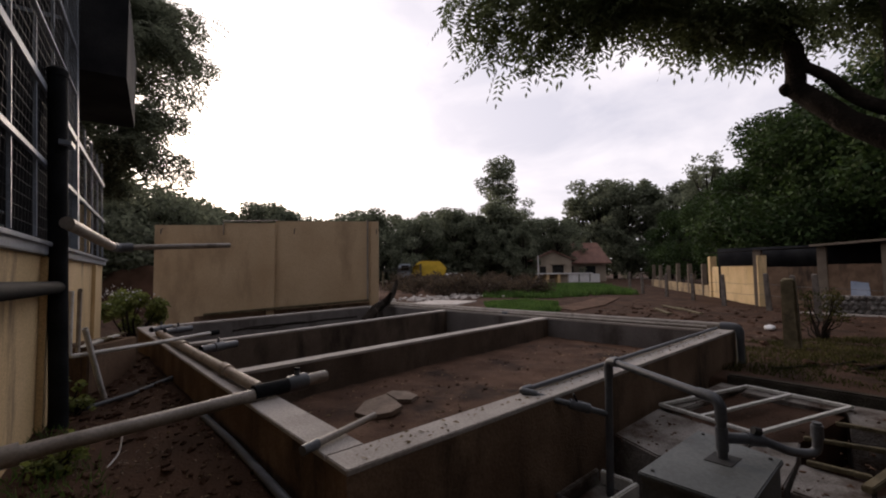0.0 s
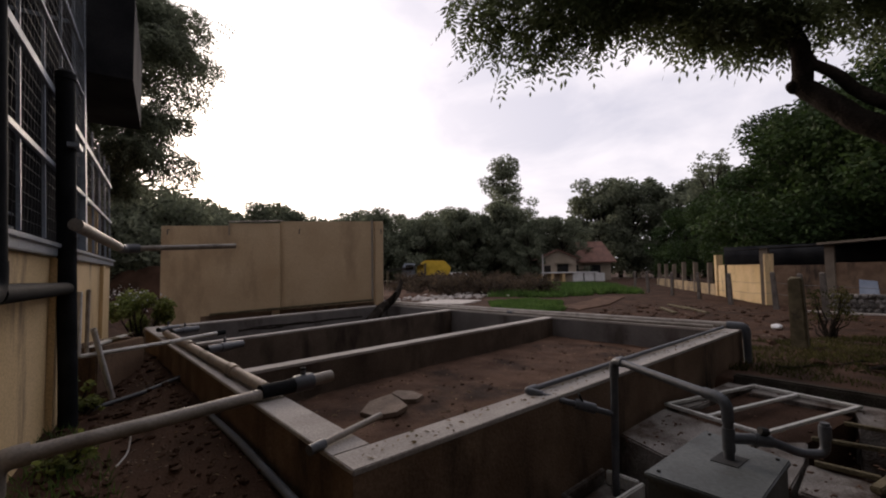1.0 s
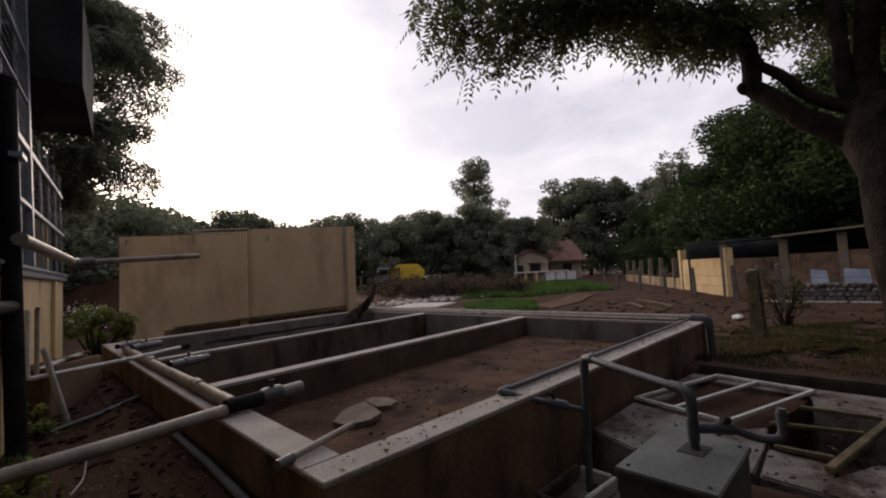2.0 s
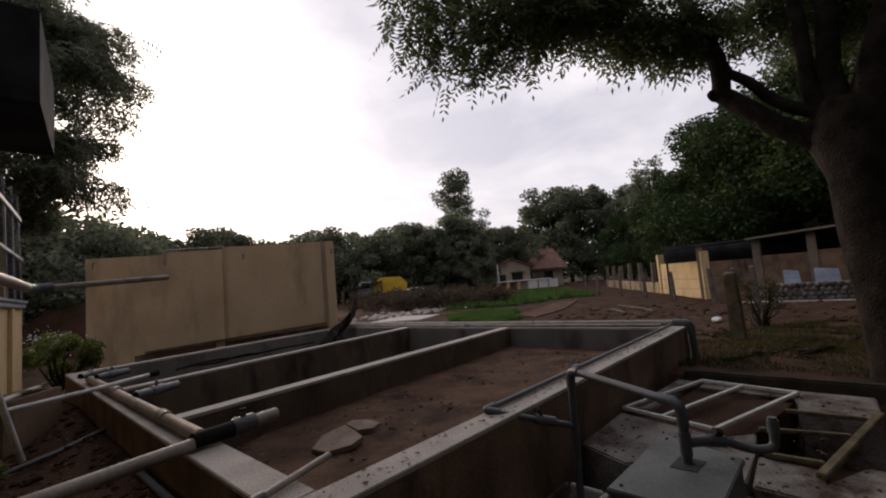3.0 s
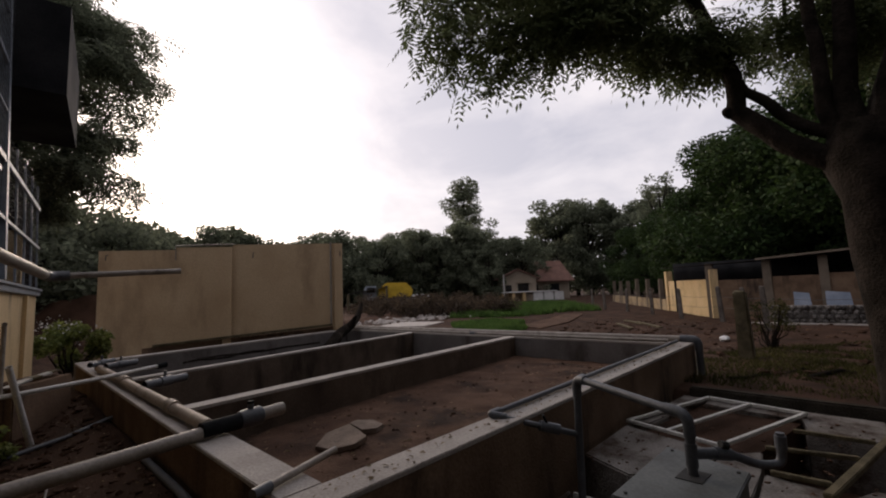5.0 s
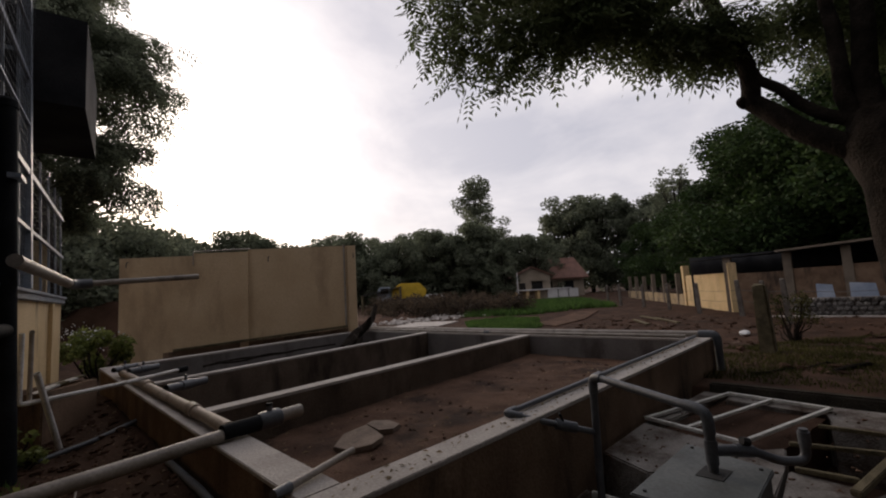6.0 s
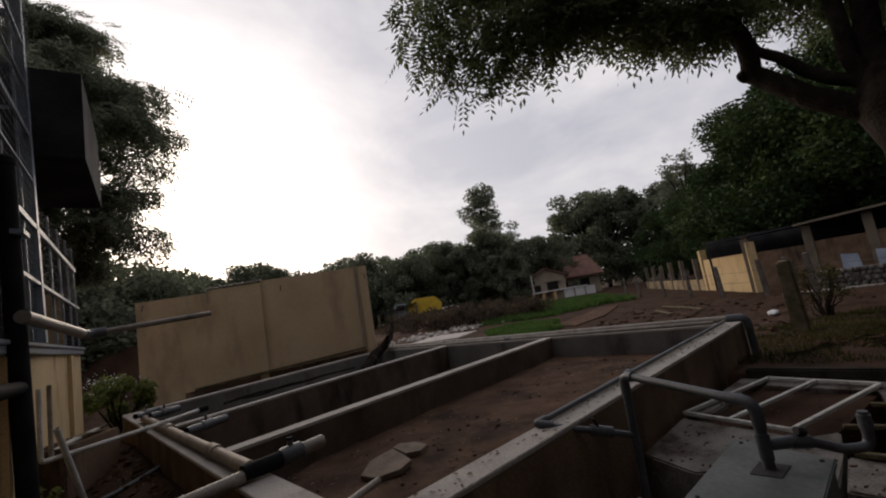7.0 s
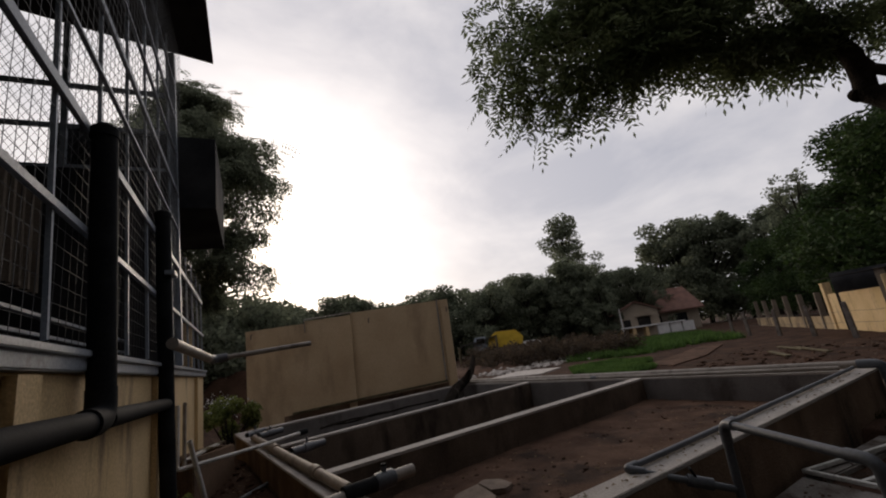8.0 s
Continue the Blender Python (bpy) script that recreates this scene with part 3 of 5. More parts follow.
part("branch", tube([(2.645, 1.11, 0.462), (2.74, 1.03, 0.455)], 0.027), M_PVCG, pump_pipe, smooth=True)
part("union", tube([(2.735, 1.035, 0.456), (2.80, 0.975, 0.442)], [0.033, 0.030]), M_PVCG, pump_pipe, smooth=True)
part("trap", tube(rounded([(2.79, 0.983, 0.448), (2.90, 0.875, 0.385), (2.983, 0.787, 0.382), (2.985, 0.785, 0.49)], 0.045), 0.022), M_PVCG, pump_pipe, smooth=True)
part("collar", tube([(2.985, 0.785, 0.46), (2.985, 0.785, 0.525)], 0.027, hollow=0.25), M_PVCG, pump_pipe, smooth=True)
part("black_clamp", tube([(2.785, 0.985, 0.49), (2.755, 1.01, 0.50)], 0.02, 8), M_RUBBER, pump_pipe)

rim_pipe = thing("rim_pipe", (4.5, 2.3, 0.45), "thin grey pipe laid along the tank rim with a small tap", "pipe")
part("run", tube([(7.08, 2.315, 0.482), (4.6, 2.333, 0.476), (2.60, 2.330, 0.474)], 0.020), M_PVCG, rim_pipe, smooth=True)
part("elbow", tube(rounded([(2.66, 2.330, 0.478), (2.545, 2.330, 0.478), (2.62, 2.245, 0.455)], 0.035), 0.026), M_PVCG, rim_pipe, smooth=True)
part("drop", tube([(2.60, 2.27, 0.455), (2.85, 2.03, 0.365), (2.98, 1.915, 0.315)], 0.021), M_PVCG, rim_pipe, smooth=True)
tap = part("tap", tube([(2.79, 2.09, 0.388), (2.89, 1.995, 0.352)], 0.036), M_PVCG, rim_pipe, smooth=True)
part("tap_handle", beam((2.83, 2.055, 0.40), (2.815, 2.075, 0.455), 0.05, 0.014, 0.004), M_BLACK, tap)
part("coupling", tube([(3.9, 2.337, 0.478), (4.02, 2.337, 0.478)], 0.033), M_PVCG, rim_pipe, smooth=True)

far_pipes = thing("supply_pipe", (7.0, 6, 0.45), "pale pipe along the far tank rim, turned down at its corner", "pipe")
part("run", tube([(6.72, 10.3, 0.495), (7.00, 6, 0.495), (7.285, 2.24, 0.497)], 0.044), M_PVC, far_pipes, smooth=True)
part("elbow", tube(rounded([(7.28, 2.32, 0.497), (7.30, 2.09, 0.497), (7.30, 2.09, 0.33)], 0.09), 0.056), M_PVCG, far_pipes, smooth=True)
part("drop", tube([(7.30, 2.09, 0.38), (7.30, 2.08, -0.25)], 0.050), M_PVCG, far_pipes, smooth=True)
fp2 = thing("thin_pipe", (6.86, 6, 0.45), "thin pale pipe laid along the far tank rim", "pipe")
part("run", tube([(6.58, 10.2, 0.478), (6.86, 6, 0.475), (7.11, 2.45, 0.478)], 0.026), M_PVC, fp2, smooth=True)
part("joint", tube([(6.863, 5.95, 0.476), (6.855, 6.08, 0.476)], 0.032), M_PVCG, fp2, smooth=True)

# white frame over the silt, and a timber rack beside it
FA, FB, FC, FD = [Vector(p) for p in ((4.41, 2.09, 0.03), (5.75, 1.69, 0.03), (5.58, 0.85, 0.03), (4.18, 1.30, 0.03))]
white_frame = thing("floor_lattice", (4.9, 1.5, 0.0), "dirty white rectangular frame with one cross bar, lying on the slab", "frame")
for p, q in ((FA, FB), (FB, FC), (FC, FD), (FD, FA)):
    d = (q - p).normalized() * 0.02
    part("bar", beam(p - d, q + d, 0.034, 0.03, 0.004), M_WHITE, white_frame)
part("cross_bar", beam(FA.lerp(FD, 0.46), FB.lerp(FC, 0.46), 0.034, 0.028, 0.004), M_WHITE, white_frame)

rack = thing("timber_rack", (4.3, 0.6, 0.0), "weathered greenish timber rail with rungs over an open pit", "rack")
part("rail", beam((3.62, 0.655, 0.030), (5.12, 0.31, 0.030), 0.055, 0.04, 0.006), M_WOOD, rack)
part("rung", beam((4.34, 1.03, 0.03), (4.47, 0.50, 0.03), 0.042, 0.03, 0.005), M_WOOD, rack)
part("rung", beam((3.83, 0.95, 0.03), (3.84, 0.64, 0.03), 0.042, 0.03, 0.005), M_WOOD, rack)
part("rung", beam((4.93, 0.90, 0.03), (4.94, 0.40, 0.03), 0.042, 0.03, 0.005), M_WOOD, rack)

kerb = tagged(part("kerb", prism([(6.02, 1.95), (6.13, 1.95), (6.08, -1.2), (5.95, -1.2)], -0.3, 0.07, 0.02), M_KERB), "low rough cement kerb, dark and mossy", "kerb", kind="structure")

# ---- pipes by the side wall ----
main_pipe = thing("drain_pipe", (0.6, 3.45, 0.5), "aged off-white drain pipe across the tank wall with a grey coupling", "pipe")
part("run", tube([(-0.12, 3.375, 0.468), (0.6, 3.45, 0.482), (1.20, 3.53, 0.495)], 0.041), M_PVC, main_pipe, smooth=True)
part("sleeve", tube([(1.10, 3.518, 0.509), (1.36, 3.555, 0.507)], 0.052), M_BLACK, main_pipe, "dark rubber sleeve", smooth=True)
cpl = part("coupling", tube([(1.35, 3.553, 0.511), (1.37, 3.556, 0.511), (1.50, 3.577, 0.511), (1.51, 3.579, 0.511)], [0.054, 0.062, 0.062, 0.052]), M_PVCG, main_pipe, smooth=True)
part("stub", tube([(1.43, 3.565, 0.57), (1.43, 3.565, 0.61)], 0.02), M_PVCG, cpl, smooth=True)
part("knob", tube([(1.43, 3.565, 0.605), (1.43, 3.565, 0.622)], 0.022), M_BLACK, cpl, smooth=True)
part("outlet", tube([(1.50, 3.577, 0.511), (1.68, 3.605, 0.512)], 0.044, hollow=0.15), M_PVC, main_pipe, smooth=True)
part("elbow", tube(rounded([(-0.04, 3.387, 0.470), (-0.17, 3.37, 0.466), (-0.17, 3.37, 0.30)], 0.08), 0.055), M_PVC, main_pipe, smooth=True)
part("drop", tube([(-0.17, 3.37, 0.38), (-0.17, 3.37, -0.1)], 0.050), M_PVC, main_pipe, smooth=True)

rim2 = thing("side_pipe", (1.17, 5.5, 0.45), "dusty brown pipe laid on the side wall of the tank", "pipe")
part("run", tube([(1.175, 3.62, 0.505), (1.165, 5.5, 0.498), (1.155, 7.75, 0.498)], 0.044), M_PVCB, rim2, smooth=True)
for y in (4.35, 6.1):
    part("joint", tube([(1.17, y, 0.505), (1.17, y + 0.16, 0.505)], 0.055), M_PVCB, rim2, smooth=True)

white_pipe = thing("water_pipe", (0.9, 6.3, 0.5), "thin white water pipe from the building to the tank", "pipe")
part("run", tube([(0.19, 6.08, 0.53), (0.9, 6.31, 0.545), (1.56, 6.53, 0.575)], 0.022), M_WPVC, white_pipe, smooth=True)
part("end_cap", tube([(1.54, 6.523, 0.574), (1.64, 6.556, 0.578)], 0.034), M_BLACK, white_pipe, "black end cap", smooth=True)
part("upright", tube(rounded([(0.24, 6.09, 0.53), (0.17, 6.06, 0.53), (0.17, 6.06, 1.18)], 0.04), 0.022), M_WPVC, white_pipe, smooth=True)
part("upright", tube(rounded([(0.24, 6.17, 1.18), (0.24, 6.28, 1.18), (0.24, 6.28, 0.50)], 0.03), 0.020), M_PVC, white_pipe, smooth=True)

for p, q, r in (((1.19, 5.44, 0.545), (1.60, 5.66, 0.535), 0.042), ((1.17, 7.32, 0.55), (1.52, 7.50, 0.55), 0.042), ((1.05, 7.62, 0.56), (1.35, 8.0, 0.55), 0.035)):
    st = thing("pipe_stub", p, "short grey pipe stub with a valve on the tank wall", "pipe", "pipe stubs on the side wall")
    P0, Q0 = Vector(p), Vector(q)
    part("barrel", tube([P0, Q0], r, hollow=0.15), M_PVCG, st, smooth=True)
    part("collar", tube([P0.lerp(Q0, 0.35), P0.lerp(Q0, 0.62)], r * 1.22), M_PVCG, st, smooth=True)
    mid = P0.lerp(Q0, 0.48)
    part("stem", tube([mid + UP * r, mid + UP * (r + 0.06)], 0.014, 8), M_PVCG, st)

lean = thing("leaning_pipe", (0.46, 6.28, 0.0), "short white pipe leaning against the water pipe", "pipe")
part("barrel", tube([(0.47, 6.29, 0.01), (0.28, 6.03, 0.80)], 0.027, hollow=0.2), M_WPVC, lean, smooth=True)
hose = thing("ground_pipe", (1.0, 4, 0.15), "grey pipe along the foot of the tank wall", "pipe")
part("run", tube([(0.99, 2.0, 0.13), (1.0, 3.6, 0.17), (1.0, 4.8, 0.15)], 0.026), M_PVCG, hose, smooth=True)
gp = thing("ground_pipe", (0.7, 6.05, 0.03), "thin grey pipe lying on the soil by the building", "pipe")
part("run", tube([(0.29, 5.86, 0.04), (0.7, 5.98, 0.09), (1.06, 6.09, 0.17)], 0.022), M_PVCG, gp, smooth=True)
bent = thing("bent_wire", (0.42, 4.35, 0.0), "thin white bent wire sticking out of the soil", "wire")
part("strand", tube(rounded([(0.36, 4.22, 0.0), (0.44, 4.34, 0.04), (0.46, 4.40, 0.16)], 0.05), 0.006, 6), M_WPVC, bent, smooth=True)
small = thing("small_pipe", (1.2, 2.5, 0.45), "short pale pipe lying across the tank corner", "pipe")
part("barrel", tube([(1.00, 2.45, 0.474), (1.50, 2.61, 0.482)], 0.019, hollow=0.2), M_PVC, small, smooth=True)
part("socket", tube([(0.98, 2.445, 0.474), (1.07, 2.472, 0.475)], 0.026), M_PVCG, small, smooth=True)

high = thing("overhead_pipe", bw(5.9, 0.3, 1.6), "grey pipe running off the building front and out over the yard", "pipe")
H0, H1, H2 = bw(4.95, 0.23, 1.76), (0.57, 6.98, 1.67), (1.88, 6.98, 1.745)
part("run", tube([H0, Vector(H0).lerp(Vector(H1), 0.93)], 0.052), M_PVC, high, smooth=True)
part("elbow", tube(rounded([Vector(H0).lerp(Vector(H1), 0.9), H1, (0.75, 6.98, 1.68)], 0.1), 0.058), M_PVCG, high, smooth=True)
part("arm", tube([(0.68, 6.98, 1.676), H2], 0.036), M_PVC, high, smooth=True)
part("bracket", beam(bw(6.6, 0.0, 1.80), bw(6.6, 0.30, 1.78), 0.04, 0.04), M_STEEL, high)

for s, top, name in ((3.42, 2.98, "a"), (5.47, 3.16, "b")):
    vp = thing("black_downpipe", bw(s, 0.1, 0), "tall black plastic pipe standing against the building", "pipe", "black pipes on the building")
    part("barrel", tube([bw(s, 0.10, 1.27 if name == "a" else 0.0), bw(s, 0.10, top)], 0.070, 18), M_BLACK, vp, smooth=True)
    part("cap", tube([bw(s, 0.10, top - 0.03), bw(s, 0.10, top + 0.03), bw(s, 0.10, top + 0.06)], [0.078, 0.078, 0.05], 18), M_BLACK, vp, smooth=True)
    if name == "a":
        part("elbow", tube(rounded([bw(s, 0.10, 1.42), bw(s, 0.10, 1.25), bw(s - 0.25, 0.10, 1.25)], 0.11), 0.074, 18), M_BLACK, vp, smooth=True)
        part("cross_pipe", tube([bw(s - 0.1, 0.10, 1.25), bw(s - 2.9, 0.10, 1.27)], 0.060, 16), M_BLACK, vp, smooth=True)
    else:
        part("cross_pipe", tube([bw(3.5, 0.10, 1.25), bw(s, 0.10, 1.23)], 0.056, 16), M_BLACK, vp, smooth=True)
        part("clip", prism(bring(s - 0.11, s + 0.11, 0.18, 0.092), 2.5, 2.54), M_STEEL, vp)

# concrete trough by the building
tr = thing("concrete_trough", (0.55, 7.1, 0), "rough cement trough full of broken debris", "trough")
T0, T1 = Vector((0.34, 6.63, 0)), Vector((0.85, 7.26, 0))
td = (T1 - T0).normalized()
tn = Vector((-td.y, td.x, 0))


def tro(a, b, z0, z1):
    return prism([(T0 + td * x + tn * y).to_2d()[:] for x, y in ((a[0], a[1]), (b[0], a[1]), (b[0], b[1]), (a[0], b[1]))], z0, z1, 0.012)


tl = (T1 - T0).length
part("side", tro((0, 0), (tl, 0.07), -0.1, 0.53), M_TANK, tr)
part("side", tro((0, 0.38), (tl, 0.45), -0.1, 0.53), M_TANK, tr)
part("end", tro((0, 0.072), (0.07, 0.378), -0.1, 0.525), M_TANK, tr)
part("end", tro((tl - 0.07, 0.072), (tl, 0.378), -0.1, 0.525), M_TANK, tr)
part("fill", tro((0.071, 0.073), (tl - 0.071, 0.377), -0.1, 0.44), M_DIRT, tr)
for k in range(4):
    c = T0 + td * (0.2 + 0.14 * k) + tn * 0.2
    solid("broken_board", beam((c.x - 0.15, c.y - 0.1 + 0.03 * k, 0.47 + 0.02 * k), (c.x + 0.16, c.y + 0.12, 0.55 + 0.01 * k), 0.09, 0.02, 0.003), M_WOOD if k % 2 else M_WHITE,
          "broken pale board lying in the trough", "board", "broken boards in the trough")

# ---- things in the tank ----
for ring, tilt in (([(2.00, 3.70), (2.03, 3.52), (2.19, 3.42), (2.33, 3.45), (2.37, 3.62), (2.41, 3.82), (2.19, 3.85)], 0.13),
                   ([(2.45, 3.88), (2.40, 3.62), (2.52, 3.57), (2.68, 3.67), (2.70, 3.86), (2.57, 3.95)], -0.1)):
    cx = sum(p[0] for p in ring) / len(ring)
    low_ring = [(x, y, 0.095 + 0.02 + tilt * (x - cx)) for x, y in ring]
    bm = hull(bmesh.new(), low_ring, [(x, y, z + 0.042) for x, y, z in low_ring], 0.004)
    solid("flat_stone", bm, M_CHIP, "flat broken piece of cement slab on the sand", "stone", "broken cement pieces")

bm = bmesh.new()
limb(bm, [(5.6, 9.35, 0.1), (6.05, 9.55, 0.42), (6.5, 9.72, 0.58), (6.78, 9.86, 0.74), (6.98, 9.98, 1.02), (7.0, 10.0, 1.12)], 0.15, 0.035, 9)
limb(bm, [(6.3, 9.62, 0.5), (6.42, 9.5, 0.72), (6.44, 9.44, 0.82)], 0.09, 0.03, 7)
solid("dead_branch", bm, M_BARK, "dark gnarled dead branch over the tank corner", "branch", smooth=True)
for k, (p, q) in enumerate((((2.2, 7.3, 0.5), (4.3, 7.55, 0.49)), ((2.0, 7.2, 0.49), (3.2, 7.34, 0.5)))):
    solid("stick", tube(wob(p, q, 6, 0.06, 31 + k), 0.016, 7), M_BARK, "thin dry stick lying on the partition", "stick", "sticks on the partition")

bm = bmesh.new()
hull(bm, [on_panel(1.0, 0.05, -0.3), on_panel(plen - 0.25, 0.05, -0.3), on_panel(plen - 0.25, 0.003, -0.3), on_panel(1.0, 0.003, -0.3)],
     [on_panel(1.0, 0.05, 0.26), on_panel(plen - 0.25, 0.05, 0.55), on_panel(plen - 0.25, 0.003, 0.55), on_panel(1.0, 0.003, 0.26)])
part("plinth", bm, M_TANK, panel, "bare cement plinth")
solid("dark_beam", beam(on_panel(1.25, 0.11, 0.31), on_panel(plen - 0.25, 0.11, 0.60), 0.06, 0.06, 0.008), M_WOOD, "dark weathered beam along the foot of the yellow wall", "beam")
part("corner_pipe", tube([on_panel(plen - 0.29, 0.05, 0.62), on_panel(plen - 0.29, 0.05, 2.74)], 0.024, 10), M_PVC, panel, "thin grey upright pipe", smooth=True)
part("drop_wire", tube([on_panel(1.66, 0.02, 2.70), on_panel(1.66, 0.02, 2.35)], 0.012, 6), M_PVC, panel)
for s in (0.2, 3.45, plen - 0.05):
    part("hook", tube([on_panel(s, 0.02, 2.5), on_panel(s, 0.10, 2.48), on_panel(s, 0.11, 2.36)], 0.012, 6), M_WIRE, panel)
part("top_pipe", tube([on_panel(1.66, 0.02, 2.70), on_panel(3.0, 0.02, 2.72)], 0.018, 8), M_PVC, panel)


# ---- trees ----
def make_tree(name, height, crown_r, trunk_r, leaves, size, material, seed, low=0.35, clumps=26, clump=(0.22, 0.42), flat=0.75, taper=0.0):
    r = np.random.default_rng(seed)
    tree = thing(name, (0, 0, 0))
    bm = bmesh.new()
    top = Vector((r.normal() * 0.2, r.normal() * 0.2, height * 0.8))
    limb(bm, wob((0, 0, -0.2), top, 8, height * 0.05, seed), trunk_r, trunk_r * 0.25)
    cs, rs = [], []
    for k in range(clumps):
        ang, v = r.uniform(0, 2 * math.pi), (k + r.uniform(0, 1)) / clumps
        z = height * (low + (0.95 - low) * v)
        reach = crown_r * (0.40 + 0.60 * math.sin(math.pi * min(1, v * 0.75 + 0.25))) * r.uniform(0.3, 1.0) * (1 - taper * v ** 1.5)
        c = (math.cos(ang) * reach, math.sin(ang) * reach, z)
        cs.append(c)
        rs.append(crown_r * r.uniform(*clump) * (1 - 0.5 * taper * v))
        if k % 2 == 0:
            limb(bm, wob((top.x * v, top.y * v, z * 0.62), c, 4, 0.3, seed + k), trunk_r * 0.35, trunk_r * 0.08, 6)
    part("trunk", bm, M_BARK, tree)
    v, f = leaf_cloud(cs, rs, leaves, size, flat, seed)
    part("crown", scatter_mesh("crown", v, f, material), None, tree)
    return tree


def at_bearing(deg, dist):
    a = radians(deg)
    return (0.09 + dist * math.cos(a), 0.43 + dist * math.sin(a))


def stand(ob, bearing, dist, scale=1.0, turn=0.0, zs=1.0):
    x, y = at_bearing(bearing, dist)
    ob.matrix_basis = Matrix.Translation((x, y, -0.25)) @ Matrix.Rotation(radians(turn), 4, "Z") @ Matrix.Diagonal((scale, scale, scale * zs, 1))
    return ob


HEIGHTS = (9.0, 10.0, 8.0)
kinds = [make_tree("tree", 9.0, 3.6, 0.22, 8200, 0.30, M_LEAFHAZE, 11, 0.10, 46, (0.15, 0.33)), make_tree("tree", 10.0, 3.2, 0.2, 7600, 0.31, M_LEAFHAZE, 12, 0.10, 44, (0.16, 0.34), taper=0.4),
         make_tree("tree", 8.0, 4.2, 0.25, 9000, 0.30, M_LEAFHAZE, 13, 0.1, 54, (0.14, 0.30))]
for tr_ in kinds:
    tagged(tr_, "dense green broadleaf tree in the far tree line, paled for haze", "tree", "trees of the far tree line")
used = set()
r3 = np.random.default_rng(5)


def put_tree(k, *args):
    ob = kinds[k]
    if k in used:
        ob = copy_thing(ob, Matrix())
    used.add(k)
    return stand(ob, *args)


# the skyline: bearing and height in degrees above the horizon
SKYLINE = ((28.5, 12.6), (30.2, 9.5), (31.2, 6.9), (34.4, 7.4), (44.2, 8.3), (48.0, 9.1), (52.7, 8.1), (54.5, 6.6), (55.3, 8.8), (62.0, 8.2), (64.6, 7.7), (68.8, 9.8), (74.0, 9.0), (79.3, 8.9), (91.0, 9.5))


def line_tree(bearing, dist, drop, turn):
    k = int(r3.integers(0, 3))
    rise = float(np.interp(bearing, [p[0] for p in SKYLINE], [p[1] for p in SKYLINE])) - drop
    put_tree(k, bearing, dist, (dist * math.tan(radians(rise)) + 1.58) / (HEIGHTS[k] * 1.02), turn)


for i in range(44):
    line_tree(31.2 + (91 - 31.2) * i / 43 + r3.uniform(-0.5, 0.5), r3.uniform(54, 70), r3.uniform(0.0, 1.3), r3.uniform(0, 360))
for b, d, rise in ((29.3, 80, 10.2), (27.6, 78, 12.4), (25.6, 80, 11.0), (24.0, 76, 11.6), (21.6, 79, 10.8), (19.3, 77, 11.2), (16.6, 80, 10.9), (14.2, 78, 11.5), (11.0, 80, 12.0), (7.0, 80, 12.0), (2.0, 80, 12.0), (-4.0, 80, 12.0)):
    put_tree(int(r3.integers(0, 2)), b, d, (d * math.tan(radians(rise)) + 1.58) / 9.6, b * 47)
for b, d, s in ((77, 34, 0.75), (80, 30, 0.8), (83, 27, 0.8), (87, 24, 0.8), (92, 24, 0.9), (97, 26, 1.1)):
    put_tree(2, b, d, s, b * 31)

for b, d, rise in ((41.2, 60, 9.4), (38.4, 62, 8.7), (46.2, 58, 8.9)):
    put_tree(0, b, d, (d * math.tan(radians(rise)) + 1.58) / 9.2, b * 29)

tall = tagged(stand(make_tree("tall_tree", 22.0, 6.3, 0.4, 11000, 0.42, M_LEAFHAZE, 21, 0.22, 80, (0.15, 0.28), taper=0.36), 39.9, 76, 1.03), "tall slender tree rising above the far tree line", "tree")
airy = tagged(stand(make_tree("airy_tree", 13.5, 3.6, 0.25, 2200, 0.30, M_LEAFHAZE, 22, 0.4, 34, (0.14, 0.26)), 15.6, 52, 1.06), "thin airy tree with sparse leaves and bare twigs", "tree")
dark1 = make_tree("shade_tree", 10.5, 5.2, 0.4, 36000, 0.22, M_LEAFB, 23, 0.18, 60, (0.16, 0.32))
tagged(dark1, "large dense dark green tree behind the shed, with unseen copies added for shade", "tree", "shade trees behind the shed")
stand(dark1, 7.0, 31, 1.0, 40)
for b, d, s, t in ((0.5, 30, 1.12, 150), (-6, 29, 1.2, 260), (-13, 28, 1.2, 10), (3.0, 38, 1.25, 80)):
    stand(copy_thing(dark1, Matrix()), b, d, s, t)
# unseen copies added behind the camera to block sky light from the foreground
for b, d, s, t in ((182, 13, 1.0, 33), (215, 10, 0.95, 80), (245, 9, 0.95, 190), (275, 9.5, 1.0, 300), (305, 10.5, 1.0, 120), (333, 12, 1.0, 220)):
    stand(copy_thing(dark1, Matrix()), b, d, s, t)
for b, d, s, t in ((15.0, 44, 0.75, 20), (11.5, 40, 0.85, 200), (18.3, 56, 0.8, 70)):
    stand(copy_thing(dark1, Matrix()), b, d, s, t)


